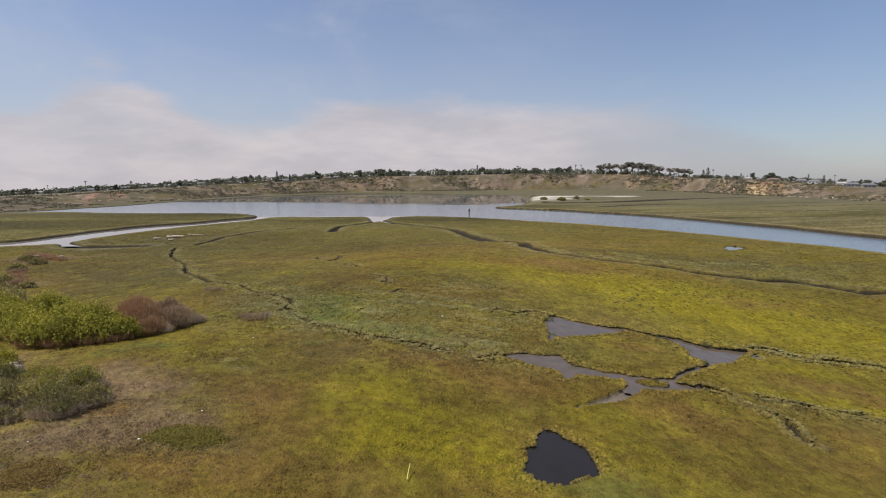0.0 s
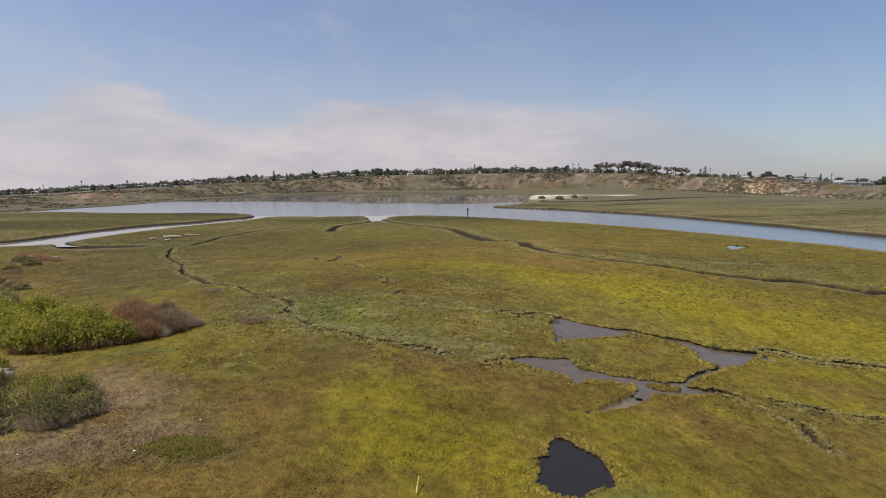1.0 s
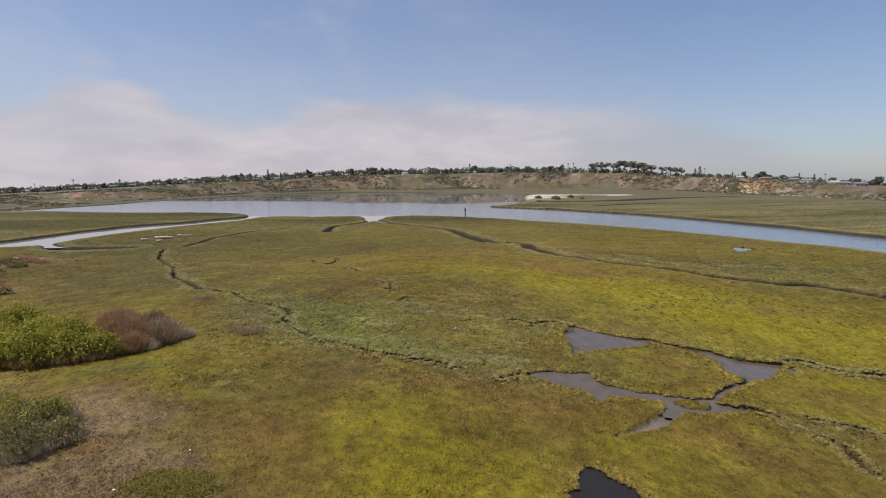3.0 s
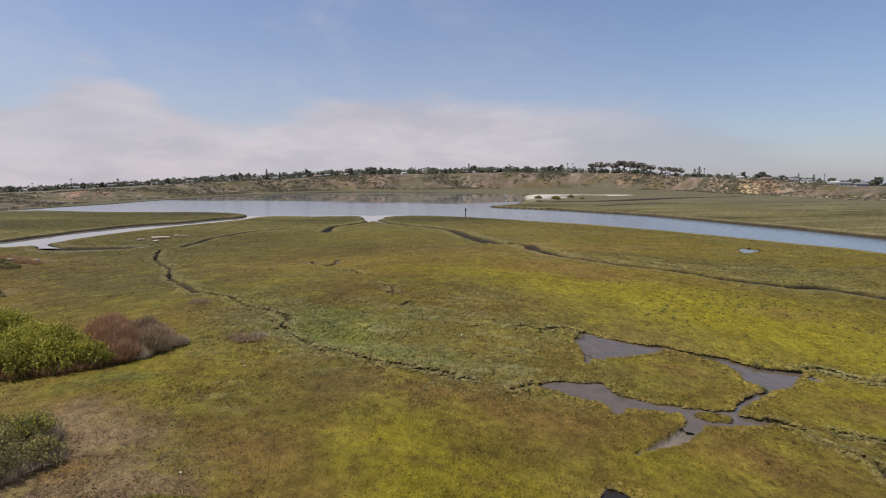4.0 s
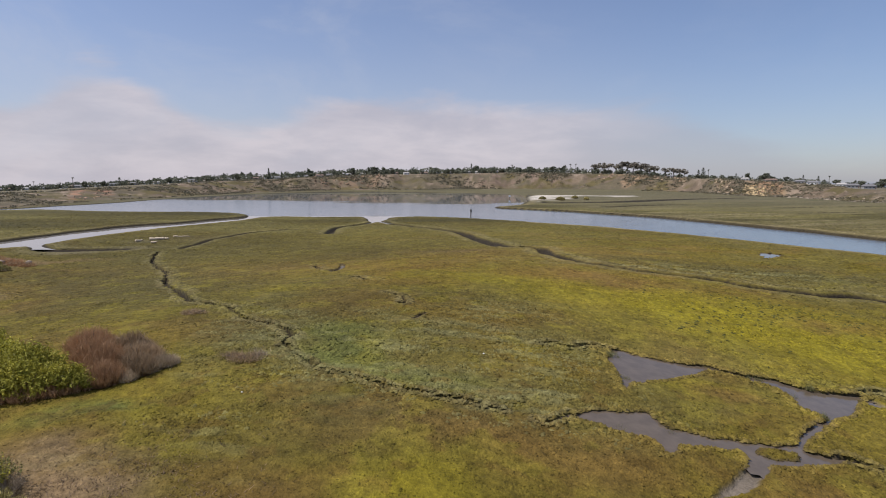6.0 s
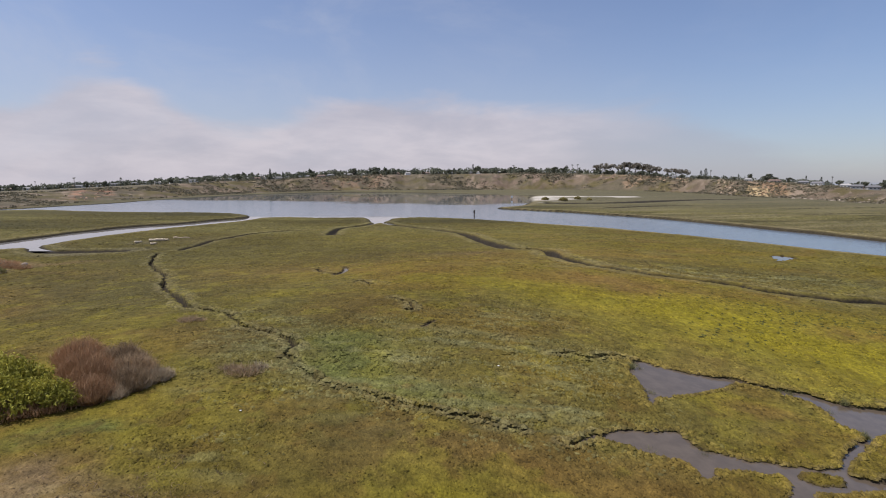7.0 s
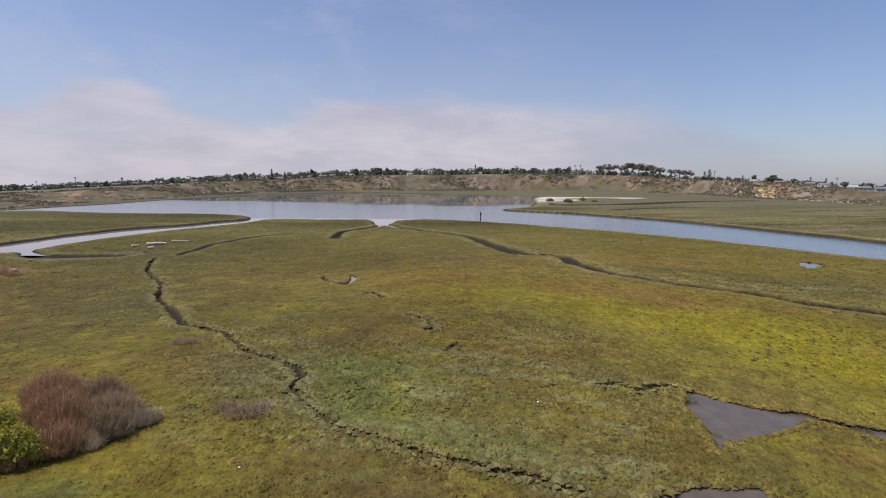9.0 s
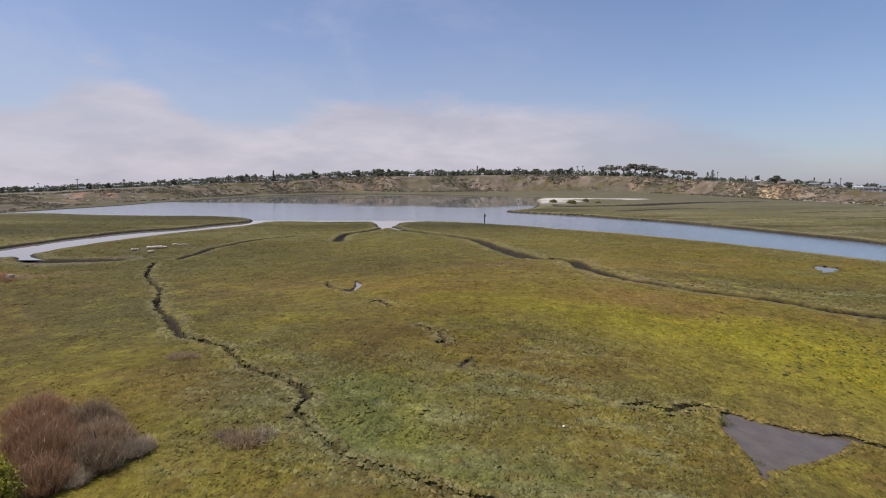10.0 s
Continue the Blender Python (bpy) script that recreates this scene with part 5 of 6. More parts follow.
for i, (x, y, r, h) in enumerate([(6.75, 40.0, 0.22, 0.22), (7.1, 40.6, 0.20, 0.20), (7.25, 40.1, 0.18, 0.2), (6.75, 37.0, 0.2, 0.2), (4.7, 31.3, 0.18, 0.16), (14.6, 39.75, 0.24, 0.2), (15.2, 39.7, 0.24, 0.2), (16.2, 37.9, 0.18, 0.18), (17.9, 39.2, 0.2, 0.2), (7.0, 31.6, 0.15, 0.15), (16.2, 35.4, 0.25, 0.22)]):
    shrub(450 + i, x, y, r, r, h, "small dark sedge clump standing at the pool edge", M_SEDGE, 0, 0.05, M_SEDGE, 130, None, 0, "sedge clumps in the pools", "sedge", "sedge_clump", 5)


def build_dry_litter():
    """Dead stalks lying and leaning on the dry ground by the coyote brush."""
    rng = np.random.default_rng(17)
    n = 17000
    x, y = rng.normal(-13.0, 2.6, n), rng.normal(21.2, 2.9, n)
    z, m = land(x, y)
    ok = (fbm(x, y, 0.8, 3, 97) + rng.uniform(-0.2, 0.2, n) > 0.46) & (x > -22) & (x + 0.35 * y < 0.5 + rng.uniform(-1.5, 1.0, n))
    p = np.c_[x, y, z][ok]
    v, f = blades(rng, p, np.full((len(p), 1), 0.075), 1.1, 0.012)
    tagged(new("dry_litter", mesh_from("dry_litter", v, f, M_STALK)), "dead tan stalks matted on dry ground", "dry grass", kind="stuff")


build_dry_litter()

# ---- slopes of the bluffs ----
def build_slope_scrub():
    rng = np.random.default_rng(9)
    n = 16000
    az = rng.uniform(-43, 43, n)
    k = np.cos(np.radians(az))
    foot = np.interp(az, BLUFF[:, 0], BLUFF[:, 1]) / k
    rim = np.interp(az, BLUFF[:, 0], BLUFF[:, 3]) / k
    r = foot - 12 + (rim - foot + 30) * rng.uniform(0, 1, n)
    x, y = r * np.sin(np.radians(az)), r * np.cos(np.radians(az))
    keep = fbm(x, y, 55.0, 4, 81) + rng.uniform(-0.10, 0.10, n) > 0.53
    x, y, r = x[keep], y[keep], r[keep]
    z, _ = land(x, y)
    size = r * 0.0009 * rng.uniform(0.6, 1.7, len(x)) ** 2
    per = 16
    d = rng.normal(size=(len(x), per, 3))
    d[:, :, 2] = np.abs(d[:, :, 2])
    d /= np.linalg.norm(d, axis=2)[:, :, None]
    p = np.stack([x, y, z], 1)[:, None, :] + d * (size[:, None, None] * np.array([1.5, 1.5, 0.6]))
    v, f = leaves(rng, p.reshape(-1, 3), np.repeat(size, per)[:, None] * 0.5, d.reshape(-1, 3), 0.7)
    me = mesh_from("slope_scrub", v, f, M_FARSCRUB)
    tagged(new("slope_scrub", me), "grey-green coastal scrub covering the bluffs", "scrub", kind="stuff")


build_slope_scrub()


def build_bluff_rocks():
    """Broken rock faces and fallen blocks on the bluffs."""
    rng = np.random.default_rng(19)
    px, py, size, tone = [], [], [], []
    # stretch by bearing mark, share of the slope, count, block size, colour
    for u0, u1, s0, s1, n, big, c in ((1312, 1350, 0.10, 0.60, 150, 2.4, (0.42, 0.31, 0.17)), (1335, 1380, 0.30, 0.95, 150, 2.0, (0.33, 0.215, 0.13)), (1350, 1568, 0.0, 0.16, 170, 1.6, (0.40, 0.33, 0.25)), (1400, 1560, 0.2, 0.8, 90, 1.3, (0.26, 0.20, 0.14)), (1060, 1215, 0.55, 0.97, 110, 1.8, (0.33, 0.23, 0.15)), (1262, 1295, 0.2, 0.8, 70, 1.8, (0.36, 0.27, 0.18)), (1200, 1300, 0.02, 0.12, 40, 1.6, (0.40, 0.34, 0.26)), (130, 215, 0.2, 0.8, 40, 1.6, (0.33, 0.22, 0.15)), (560, 680, 0.3, 0.9, 90, 2.2, (0.25, 0.17, 0.11))):
        for _ in range(n):
            az = bearing(rng.uniform(u0, u1))
            k = math.cos(radians(az))
            foot, rim = (float(np.interp(az, BLUFF[:, 0], BLUFF[:, q])) / k for q in (1, 3))
            r = foot + (rim - foot) * rng.uniform(s0, s1)
            px.append(r * math.sin(radians(az)))
            py.append(r * math.cos(radians(az)))
            size.append(big * r / 900 * rng.uniform(0.5, 1.6))
            tone.append(np.array(c) * rng.uniform(0.45, 1.35))
    x, y, size = np.array(px), np.array(py), np.array(size)
    z, _ = land(x, y)
    v, f, c = tufts(rng, x, y, z - 0.3 * size, np.array(tone), size * 1.2, size * rng.uniform(0.5, 1.3, len(x)))
    me = mesh_from("bluff_rocks", v, f, M_CLIFF, False, c)
    tagged(new("bluff_rocks", me), "tan and rust sandstone outcrops on the bluffs", "rock", kind="stuff")


# ---- trees on the bluffs ----
def limb_set(rng, base_h, spread, top_h, count, r0):
    trunk = tube([(0, 0, -0.5), (rng.normal() * 0.1, rng.normal() * 0.1, base_h * 0.5), (rng.normal() * 0.2, rng.normal() * 0.2, base_h), (rng.normal() * 0.3, rng.normal() * 0.3, top_h * 0.8)], [r0, r0 * 0.8, r0 * 0.6, r0 * 0.2], 6)
    pieces, ends = [trunk], []
    for i in range(count):
        a = 6.283 * i / count + rng.uniform(-0.4, 0.4)
        s = rng.uniform(0.5, 0.95) * spread
        e = Vector((s * math.cos(a), s * math.sin(a), base_h + (top_h - base_h) * rng.uniform(0.3, 0.85)))
        b = Vector((0, 0, base_h * rng.uniform(0.75, 1.05)))
        pieces.append(tube([b, b.lerp(e, 0.55) + Vector((0, 0, 0.3)), e], [r0 * 0.45, r0 * 0.3, r0 * 0.1], 5))
        ends.append(e)
    return pieces, ends


def crown_leaves(rng, centres, radii, per, size):
    pts, nor = [], []
    for c, r in zip(centres, radii):
        d = rng.normal(size=(per, 3))
        d /= np.linalg.norm(d, axis=1)[:, None]
        d[:, 2] *= 0.8
        pts.append(np.array(c) + d * r * rng.uniform(0.55, 1.1, (per, 1)))
        nor.append(d)
    return leaves(rng, np.vstack(pts), size, np.vstack(nor), 0.7)


def broad_tree(seed, label):
    """A rounded tree 10 m high."""
    rng = np.random.default_rng(seed)
    root = thing("tree", label, "tree", "trees on the bluffs")
    pieces, ends = limb_set(rng, 1.7, 3.4, 8.4, 7, 0.32)
    part("trunk", mesh_from("trunk", *joined(pieces), M_BARK, True), root)
    cs = [tuple(e) for e in ends] + [(rng.normal() * 1.4, rng.normal() * 1.4, rng.uniform(4.5, 8.4)) for _ in range(6)] + [(2.3 * math.cos(a), 2.3 * math.sin(a), rng.uniform(2.0, 3.4)) for a in rng.uniform(0, 6.28, 5)]
    v, f = crown_leaves(rng, cs, rng.uniform(1.2, 2.0, len(cs)), 13, 0.9)
    part("crown", mesh_from("crown", v, f, M_TREE), root)
    return root


def conifer_tree(seed, label, width=1.7):
    """A narrow conifer 10 m high."""
    rng = np.random.default_rng(seed)
    root = thing("conifer", label, "tree", "trees on the bluffs")
    v, f = tube([(0, 0, -0.5), (0, 0, 4), (0.05, 0, 9.6)], [0.26, 0.2, 0.04], 6)
    part("trunk", mesh_from("trunk", np.array([tuple(q) for q in v]), np.array(f), M_BARK, True), root)
    n = 200
    h = 10 * rng.uniform(0.10, 1, n)
    a = rng.uniform(0, 6.283, n)
    rad = width * (1 - h / 10.3) ** 0.75 * rng.uniform(0.45, 1.1, n) * (1 + 0.25 * np.sin(h * 4.2))
    v, f = leaves(rng, np.c_[rad * np.cos(a), rad * np.sin(a), h], 0.42, np.c_[np.cos(a), np.sin(a), np.full(n, -0.2)], 0.5)
    part("crown", mesh_from("crown", v, f, M_PINE), root)
    return root


def gum_tree(seed, label):
    """A tall tree 10 m high with bare trunks and wind-combed crowns."""
    rng = np.random.default_rng(seed)
    root = thing("eucalyptus", label, "tree", "eucalyptus row on the bluff")
    pieces, ends = limb_set(rng, 4.6, 3.0, 8.6, 6, 0.24)
    trunk = part("trunk", mesh_from("trunk", *joined(pieces[:1]), M_BARK, True), root)
    for piece in pieces[1:]:
        part("limb", mesh_from("limb", *joined([piece]), M_BARK, True), trunk)
    cs = [(e.x * 1.0, e.y * 1.0, e.z + rng.uniform(-0.6, 1.0)) for e in ends] + [(rng.normal() * 1.2, rng.normal() * 1.2, rng.uniform(5.6, 9.2)) for _ in range(5)]
    v, f = crown_leaves(rng, cs, rng.uniform(0.8, 1.7, len(cs)), 20, 0.62)
    part("crown", mesh_from("crown", v, f, M_EUCA), root)
    return root


def palm_tree(seed, label):
    """A slim fan palm 10 m high."""
    rng = np.random.default_rng(seed)
    root = thing("palm", label, "palm tree", "palms on the bluffs")
    v, f = tube([(0, 0, -0.5), (0.1, 0, 4.5), (0.15, 0.05, 9.0)], [0.24, 0.19, 0.17], 6)
    part("trunk", mesh_from("trunk", np.array([tuple(q) for q in v]), np.array(f), M_BARK, True), root)
    vv, ff = [], []
    for i in range(26):
        a, tilt = rng.uniform(0, 6.283), rng.uniform(-0.7, 0.9)
        out = Vector((math.cos(a), math.sin(a), 0))
        side = Vector((-math.sin(a), math.cos(a), 0))
        o = Vector((0.15, 0.05, 9.0))
        p1 = o + out * 0.7 + Vector((0, 0, tilt * 0.6))
        p2 = o + out * 1.35 + Vector((0, 0, tilt * 0.8 - 0.45))
        k = len(vv)
        vv += [o, p1 - side * 0.22, p1 + side * 0.22, p2]
        ff += [(k, k + 1, k + 2), (k + 1, k + 3, k + 2)]
    part("crown", mesh_from("crown", np.array([tuple(q) for q in vv]), np.array(ff), M_PALM), root)
    return root


def bearing(u):
    """Azimuth in degrees for a bearing mark counted from 0 to 1568 across the view to the north."""
    return math.degrees(math.atan((u - 784) / 1003.5)) - 0.5


def rim_at(az):
    return float(np.interp(az, BLUFF[:, 0], BLUFF[:, 3])), float(np.interp(az, BLUFF[:, 0], BLUFF[:, 4]))


build_bluff_rocks()


def spot(az, back, near=820):
    """A place on the plateau, a given way behind the rim, no nearer than a given depth."""
    depth = max(rim_at(az)[0] + back, near + back * 0.6)
    x, y = depth * math.tan(radians(az)), depth
    return x, y, ground_z(x, y), depth


KINDS = {
    "broad": [broad_tree(400 + i, "rounded dark green tree on the bluff top") for i in range(4)],
    "conifer": [conifer_tree(420, "slender dark conifer on the bluff top"), conifer_tree(421, "broad dark pine on the bluff top", 2.6)],
    "gum": [gum_tree(430 + i, "tall eucalyptus with bare trunk and open crown") for i in range(3)],
    "palm": [palm_tree(440 + i, "slim fan palm above the roofs") for i in range(2)],
}
FIRST = {k: [True] * len(v) for k, v in KINDS.items()}


def plant(kind, az, back, height, rng, wide=1.0):
    """Stands a tree of that height; the first use of a kind moves the built one, later ones are copies."""
    x, y, z, depth = spot(az, back)
    i = int(rng.integers(len(KINDS[kind])))
    k = height / 10.0
    m = Matrix.LocRotScale((x, y, z - 0.1), Euler((0, 0, rng.uniform(0, 6.28))), (k * wide, k * wide, k))
    ob = KINDS[kind][i]
    if FIRST[kind][i]:
        FIRST[kind][i] = False
    else:
        ob = copy_thing(ob, pose(0, 0, 0))
    ob.matrix_basis = m


def build_trees():
    rng = np.random.default_rng(12)
    # single trees that stand out: bearing mark, height as an angle mark, kind
    west = [(18, 11, "broad", 1), (45, 12, "broad", 1), (62, 11, "conifer", 1.4), (82, 16, "palm", 1), (127, 9, "broad", 1.1), (150, 20, "palm", 1.2), (170, 12, "broad", 1.0), (202, 11, "broad", 1.6), (230, 15, "conifer", 1.5), (262, 10, "conifer", 1.3), (300, 10, "conifer", 1), (316, 11, "broad", 1.2), (410, 13, "conifer", 1), (434, 14, "broad", 0.9), (441, 15, "conifer", 1.2), (488, 19, "conifer", 1.2)]
    middle = [(510, 13, "conifer", 1), (560, 16, "broad", 0.9), (600, 13, "conifer", 1), (632, 15, "broad", 1), (668, 16, "broad", 1.5), (690, 14, "broad", 1.2), (840, 17, "conifer", 1.2), (848, 15, "broad", 1), (911, 15, "palm", 1.6), (940, 13, "broad", 1.2), (985, 14, "broad", 1.4), (1000, 15, "broad", 1.3), (1012, 18, "palm", 1), (1022, 18, "palm", 1)]
    east = [(1236, 15, "conifer", 1.2), (1244, 19, "conifer", 1.3), (1253, 17, "palm", 1), (1302, 11, "conifer", 1), (1322, 14, "broad", 0.9), (1352, 15, "broad", 1.4), (1366, 10, "broad", 1.2), (1390, 10, "broad", 1.2), (1420, 14, "conifer", 1), (1447, 14, "conifer", 1.2), (1466, 17, "palm", 1), (1480, 12, "broad", 1.3), (1510, 12, "broad", 1), (1524, 13, "broad", 1.4), (1545, 9, "broad", 1), (1560, 18, "broad", 1.3)]
    for u, h, kind, wide in west + middle + east:
        az = bearing(u)
        back = rng.uniform(20, 60)
        depth = max(rim_at(az)[0] + back, 820 + back * 0.6)
        plant(kind, az, back, h * depth / 1003, rng, wide)
    # the eucalyptus row
    for u, h in [(1056, 17), (1068, 20), (1078, 18), (1092, 19), (1102, 23), (1112, 24), (1122, 22), (1134, 22), (1142, 20), (1150, 18), (1158, 20), (1178, 16), (1192, 18), (1203, 17), (1212, 15)]:
        az = bearing(u)
        depth = max(rim_at(az)[0] + 40, 820 + 24)
        plant("gum", az, rng.uniform(25, 55), h * depth / 1003, rng, rng.uniform(1.2, 1.6))
    # the wooded suburb behind the rim
    for _ in range(400):
        u = rng.uniform(-40, 1610)
        if rng.uniform() > (0.97 if u < 900 else 0.42):
            continue
        az = bearing(u)
        back = rng.uniform(6, 130) if u > 560 else rng.uniform(20, 420)
        depth = max(rim_at(az)[0] + back, 820 + back * 0.6)
        h = (rng.uniform(4, 10) if u > 300 else rng.uniform(3.5, 8)) * (0.8 if u > 1200 else 1.0)
        plant("broad" if rng.uniform() < 0.72 else "conifer", az, back, h * depth / 1003, rng, rng.uniform(1.0, 1.7))


build_trees()


def build_far_woods():
    """Garden trees packed between the houses far behind the rim."""
    rng = np.random.default_rng(14)
    px, size = [], []
    for _ in range(1500):
        u = rng.uniform(-60, 1630)
        if rng.uniform() > (1.0 if u < 930 else 0.45):
            continue
        az = bearing(u)
        x, y, z, depth = spot(az, rng.uniform(15, 260) if u < 930 else rng.uniform(15, 120))
        px.append((x, y, z))
        size.append(rng.uniform(4.5, 12.0) * rng.uniform(0.7, 1.0) * depth / 1003 * (0.75 if u > 1150 else 1.0))
    px, size = np.array(px), np.array(size)
    per = 22
    d = rng.normal(size=(len(px), per, 3))
    d /= np.linalg.norm(d, axis=2)[:, :, None]
    lump = rng.uniform(0.55, 1.05, (len(px), per, 1)) * size[:, None, None]
    p = px[:, None, :] + np.array([0, 0, 0.5]) * size[:, None, None] + d * lump * np.array([0.62, 0.62, 0.5])
    v, f = leaves(rng, p.reshape(-1, 3), np.repeat(size, per)[:, None] * 0.20, d.reshape(-1, 3), 0.7)
    me = mesh_from("far_woods", v, f, M_TREE)
    tagged(new("far_woods", me), "dark green garden trees packed behind the bluffs", "trees", kind="stuff")


build_far_woods()


# ---- houses on the bluffs ----
def house(seed, wall, roof, label):
    """A low suburban house, 14 m long, with a gabled roof."""
    rng = np.random.default_rng(seed)
    root = thing("house", label, "house", "houses on the bluffs")
    L, W, H = rng.uniform(11, 16), rng.uniform(8, 10), rng.uniform(2.9, 3.6)
    bm = bmesh.new()
    bmesh.ops.create_cube(bm, size=1, matrix=Matrix.LocRotScale((0, 0, H / 2 - 0.6), None, (L, W, H + 1.2)))
    part("wall", bm_mesh("wall", bm, wall), root)
    bm = bmesh.new()
    e, rh = 0.6, rng.uniform(1.5, 2.3)
    a = [bm.verts.new(p) for p in ((-L / 2 - e, -W / 2 - e, H - 0.1), (L / 2 + e, -W / 2 - e, H - 0.1), (L / 2 + e, W / 2 + e, H - 0.1), (-L / 2 - e, W / 2 + e, H - 0.1), (-L / 2 + 1.4, 0, H + rh), (L / 2 - 1.4, 0, H + rh))]
    for f in ((0, 1, 5, 4), (2, 3, 4, 5), (1, 2, 5), (3, 0, 4), (3, 2, 1, 0)):
        bm.faces.new([a[i] for i in f])
    bmesh.ops.recalc_face_normals(bm, faces=bm.faces)
    r = part("roof", bm_mesh("roof", bm, roof), root)
    bm = bmesh.new()
    bmesh.ops.create_cube(bm, size=1, matrix=Matrix.LocRotScale((L * 0.22, 0.6, H + rh * 0.8), None, (0.8, 0.7, 2.0)))
    part("chimney", bm_mesh("chimney", bm, wall), r)
    for i in range(3):
        px = -L / 2 + L * (i + 0.7) / 3.4
        bm = bmesh.new()
        bmesh.ops.create_cube(bm, size=1, matrix=Matrix.LocRotScale((px, -W / 2 - 0.03, 1.5), None, (1.7, 0.10, 1.2)))
        part("window", bm_mesh("window", bm, M_GLASS), root)
    bm = bmesh.new()
    bmesh.ops.create_cube(bm, size=1, matrix=Matrix.LocRotScale((L / 2 - 1.0, -W / 2 - 0.03, 1.05), None, (1.0, 0.10, 2.1)))
    part("door", bm_mesh("door", bm, M_DOOR), root)
    return root


def build_houses():
    rng = np.random.default_rng(31)
    kinds = [house(500, M_WALLS[0], M_ROOFS[0], "low white house with a grey roof among trees"), house(501, M_WALLS[1], M_ROOFS[1], "low beige house with a brown roof among trees"), house(502, M_WALLS[0], M_ROOFS[2], "low white house with a pale roof among trees"), house(503, M_WALLS[2], M_ROOFS[0], "low grey house with a grey roof among trees")]
    used = [False] * 4
    spots = [(u, rng.uniform(2, 40)) for u in list(np.arange(-20, 520, 21.0)) + list(np.arange(545, 900, 26.0)) + list(np.arange(1075, 1240, 28.0)) + list(np.arange(1290, 1600, 23.0))]
    spots = [q for q in spots if q[0] < 1070 or rng.uniform() < 0.5]
    spots += [(u, rng.uniform(60, 150)) for u in np.arange(10, 640, 31.0)] + [(u, rng.uniform(10, 70)) for u in np.arange(-10, 600, 17.0)] + [(u, rng.uniform(150, 300)) for u in np.arange(0, 560, 37.0)]
    for u, back in spots:
        az = bearing(u + rng.uniform(-6, 6))
        x, y, z, depth = spot(az, back * 1.5, 860) if u < 1070 else spot(az, 8 + back * 0.8, 0)
        i = int(rng.integers(4))
        ob = kinds[i]
        if used[i]:
            ob = copy_thing(ob, pose(0, 0, 0))
        used[i] = True
        ob.matrix_basis = pose(x, y, z + 0.2, 0, 0, -az + rng.uniform(-25, 25)) @ Matrix.Scale(0.8 if u < 1070 else 0.6, 4)


build_houses()


# ---- small things ----
def channel_marker():
    root = thing("channel_marker", "dark wooden channel marker post standing in the bay", "marker post")
    root.location = (6.1, 187.5, 0)
    v, f = tube([(0, 0, -2.2), (0.02, 0, 0.6), (0.06, 0, 2.4)], [0.17, 0.16, 0.15], 10)
    part("post", mesh_from("post", np.array([tuple(q) for q in v]), np.array(f), M_POST, True), root)
    bm = bmesh.new()
    bmesh.ops.create_cube(bm, size=1, matrix=Matrix.LocRotScale((0.06, -0.18, 2.05), None, (0.55, 0.06, 0.75)))
    bmesh.ops.bevel(bm, geom=bm.edges[:], offset=0.02, segments=1, affect="EDGES")
    part("board", bm_mesh("board", bm, M_POST), root, "dark square marker board")
    bm = bmesh.new()
    bmesh.ops.create_cone(bm, cap_ends=True, segments=10, radius1=0.2, radius2=0.1, depth=0.16, matrix=Matrix.Translation((0.06, 0, 2.48)))
    part("cap", bm_mesh("cap", bm, M_POST), root)


def white_marker():
    root = thing("sign_post", "white board on a post standing in the bay", "sign")
    root.location = (47.0, 432, 0)
    v, f = tube([(0, 0, -2.2), (0, 0, 2.2)], [0.16, 0.13], 8)
    part("post", mesh_from("post", np.array([tuple(q) for q in v]), np.array(f), M_POST, True), root)
    bm = bmesh.new()
    bmesh.ops.create_cube(bm, size=1, matrix=Matrix.LocRotScale((0, -0.2, 1.7), None, (1.3, 0.08, 1.3)))
    bmesh.ops.bevel(bm, geom=bm.edges[:], offset=0.03, segments=1, affect="EDGES")
    part("board", bm_mesh("board", bm, M_SIGN), root, "plain white board")


channel_marker()
white_marker()


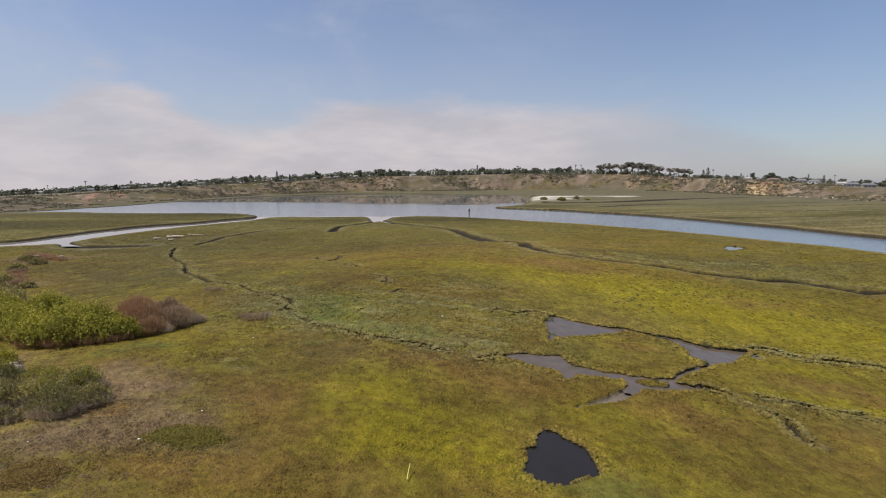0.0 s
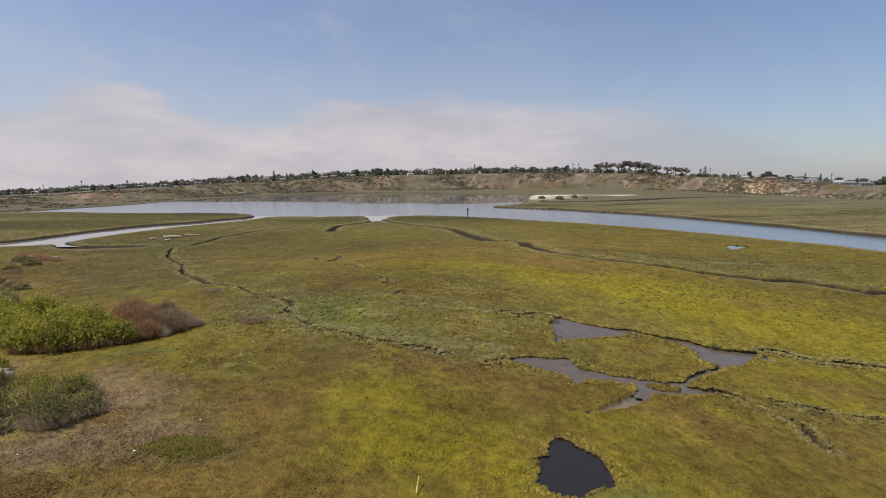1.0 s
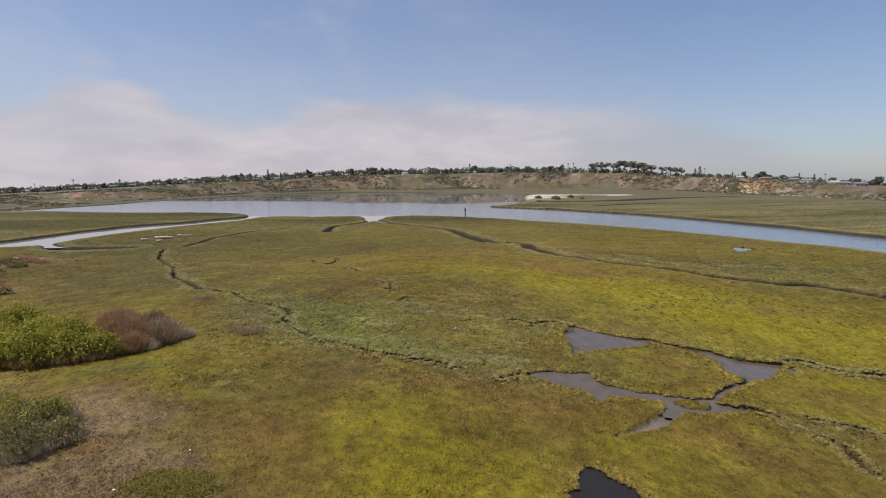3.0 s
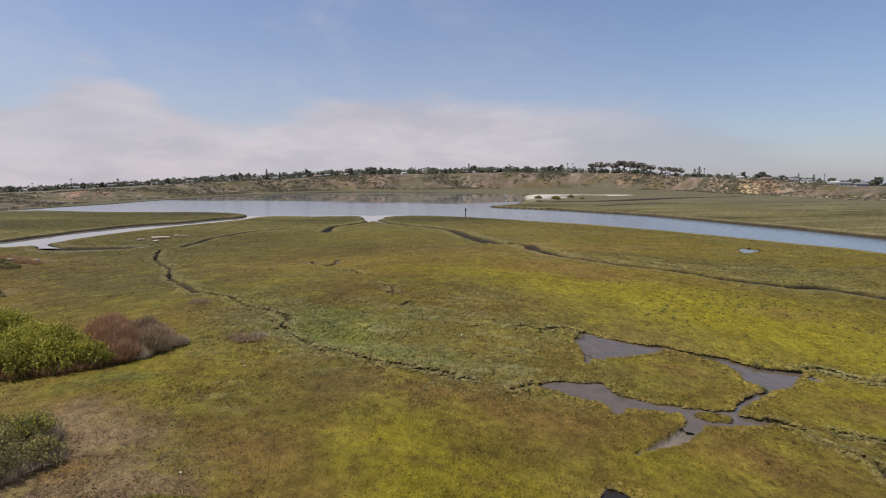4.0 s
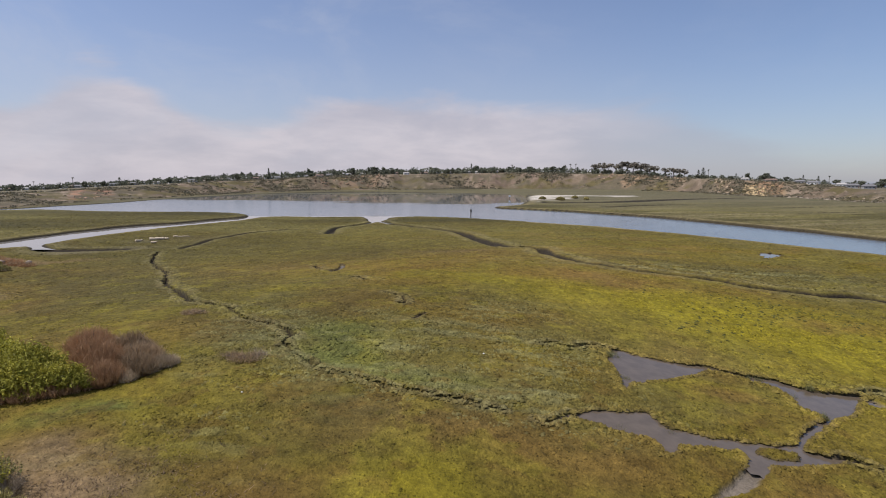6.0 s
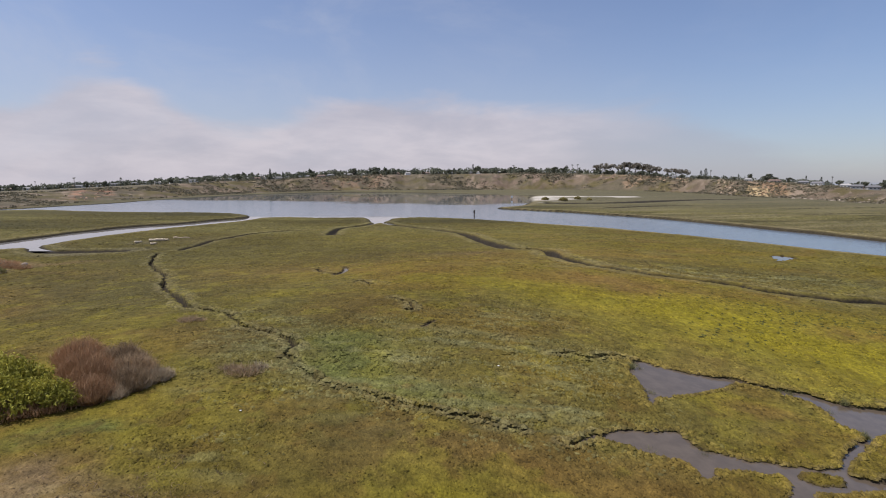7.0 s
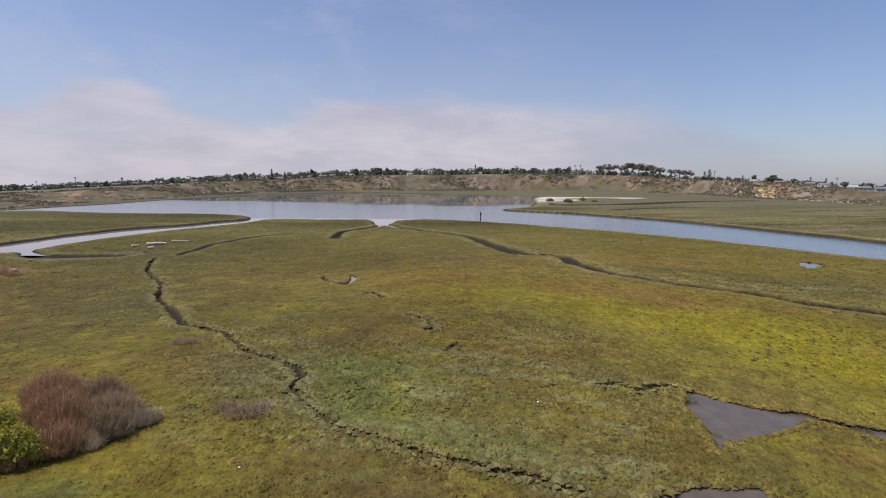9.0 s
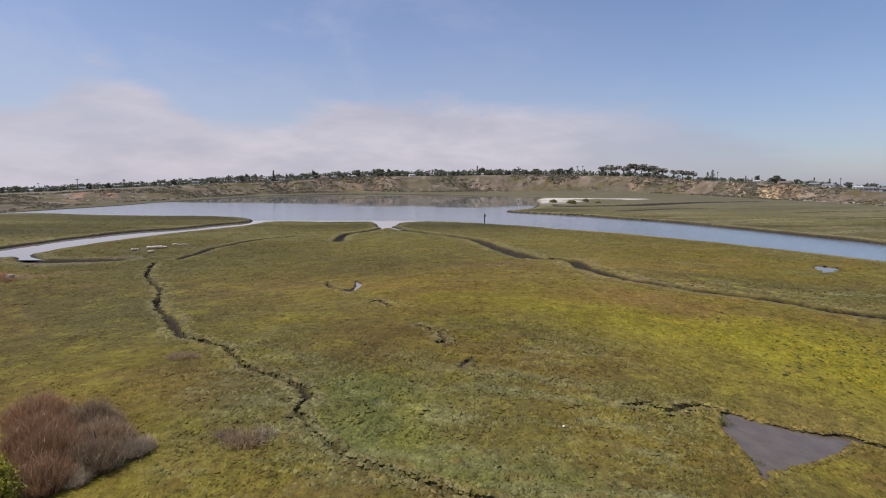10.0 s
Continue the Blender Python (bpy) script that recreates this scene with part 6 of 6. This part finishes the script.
def driftwood(seed, x, y, length, thick, turn, label):
    rng = np.random.default_rng(seed)
    n = 7
    pts = [(length * (i / (n - 1) - 0.5), rng.normal() * 0.04 * length * 0.3, thick * 0.8 + rng.normal() * 0.03) for i in range(n)]
    v, f = tube(pts, [thick * (1.0 - 0.45 * i / n) * rng.uniform(0.85, 1.1) for i in range(n)], 8)
    k = len(v)
    f = list(f) + [(0, 7, 6, 5), (0, 5, 4, 3), (0, 3, 2, 1)] + [(k - 8, k - 7, k - 6, k - 5), (k - 8, k - 5, k - 4, k - 3), (k - 8, k - 3, k - 2, k - 1)]
    ob = tagged(new("driftwood_log", mesh_from("driftwood_log", np.array([tuple(q) for q in v]), np.array(f), M_LOG, True)), label, "driftwood", "driftwood on the marsh")
    ob.matrix_basis = pose(x, y, ground_z(x, y) + 0.05, 0, 0, turn)


for i, (x, y, l, t, a) in enumerate([(-56.6, 114.8, 2.6, 0.30, 25), (-55.6, 115.8, 1.6, 0.26, -18), (-58.5, 111.9, 1.3, 0.24, 55), (-54.6, 109.6, 1.0, 0.22, 10), (-54.9, 121.0, 3.0, 0.14, 14), (-57.4, 115.2, 1.2, 0.22, 70)]):
    driftwood(600 + i, x, y, l, t, a, "bleached driftwood log lying on the marsh")


def stick():
    x, y = -1.55, 18.9
    v, f = tube([(0, -0.32, 0.05), (0.02, 0.0, 0.16), (0.06, 0.34, 0.30)], [0.022, 0.02, 0.012], 6)
    ob = tagged(new("stick", mesh_from("stick", np.array([tuple(q) for q in v]), np.array(f), M_STICK, True)), "yellow stick lying in the marsh plants", "stick")
    ob.location = (x, y, ground_z(x, y))


stick()


def scrap(seed, x, y, size, name, label, material, category):
    rng = np.random.default_rng(seed)
    bm = bmesh.new()
    bmesh.ops.create_icosphere(bm, subdivisions=2, radius=size)
    for v in bm.verts:
        v.co = v.co * rng.uniform(0.75, 1.2)
        v.co.z *= 0.6
    me = bm_mesh(name, bm, material, True)
    ob = tagged(new(name, me), label, category, category + " on the marsh")
    ob.location = (x, y, ground_z(x, y) + size * 0.35 + 0.04)


for i, (x, y, s) in enumerate([(-11.5, 19.8, 0.05), (-10.3, 22.4, 0.035), (-15.4, 19.5, 0.03), (-11.3, 31.5, 0.045), (-0.6, 37.8, 0.05), (-19.2, 35.6, 0.05)]):
    scrap(700 + i, x, y, s, "white_scrap", "small white scrap lying on the ground", M_LITTER, "litter")
for i, (x, y, s) in enumerate([(-21.0, 26.2, 0.40), (-21.7, 26.9, 0.34), (-22.3, 26.4, 0.30), (-63.5, 85.5, 0.5), (-60.0, 86.0, 0.4)]):
    scrap(720 + i, x, y, s, "rock", "pale weathered rock on the dry bank", M_ROCK, "rock")
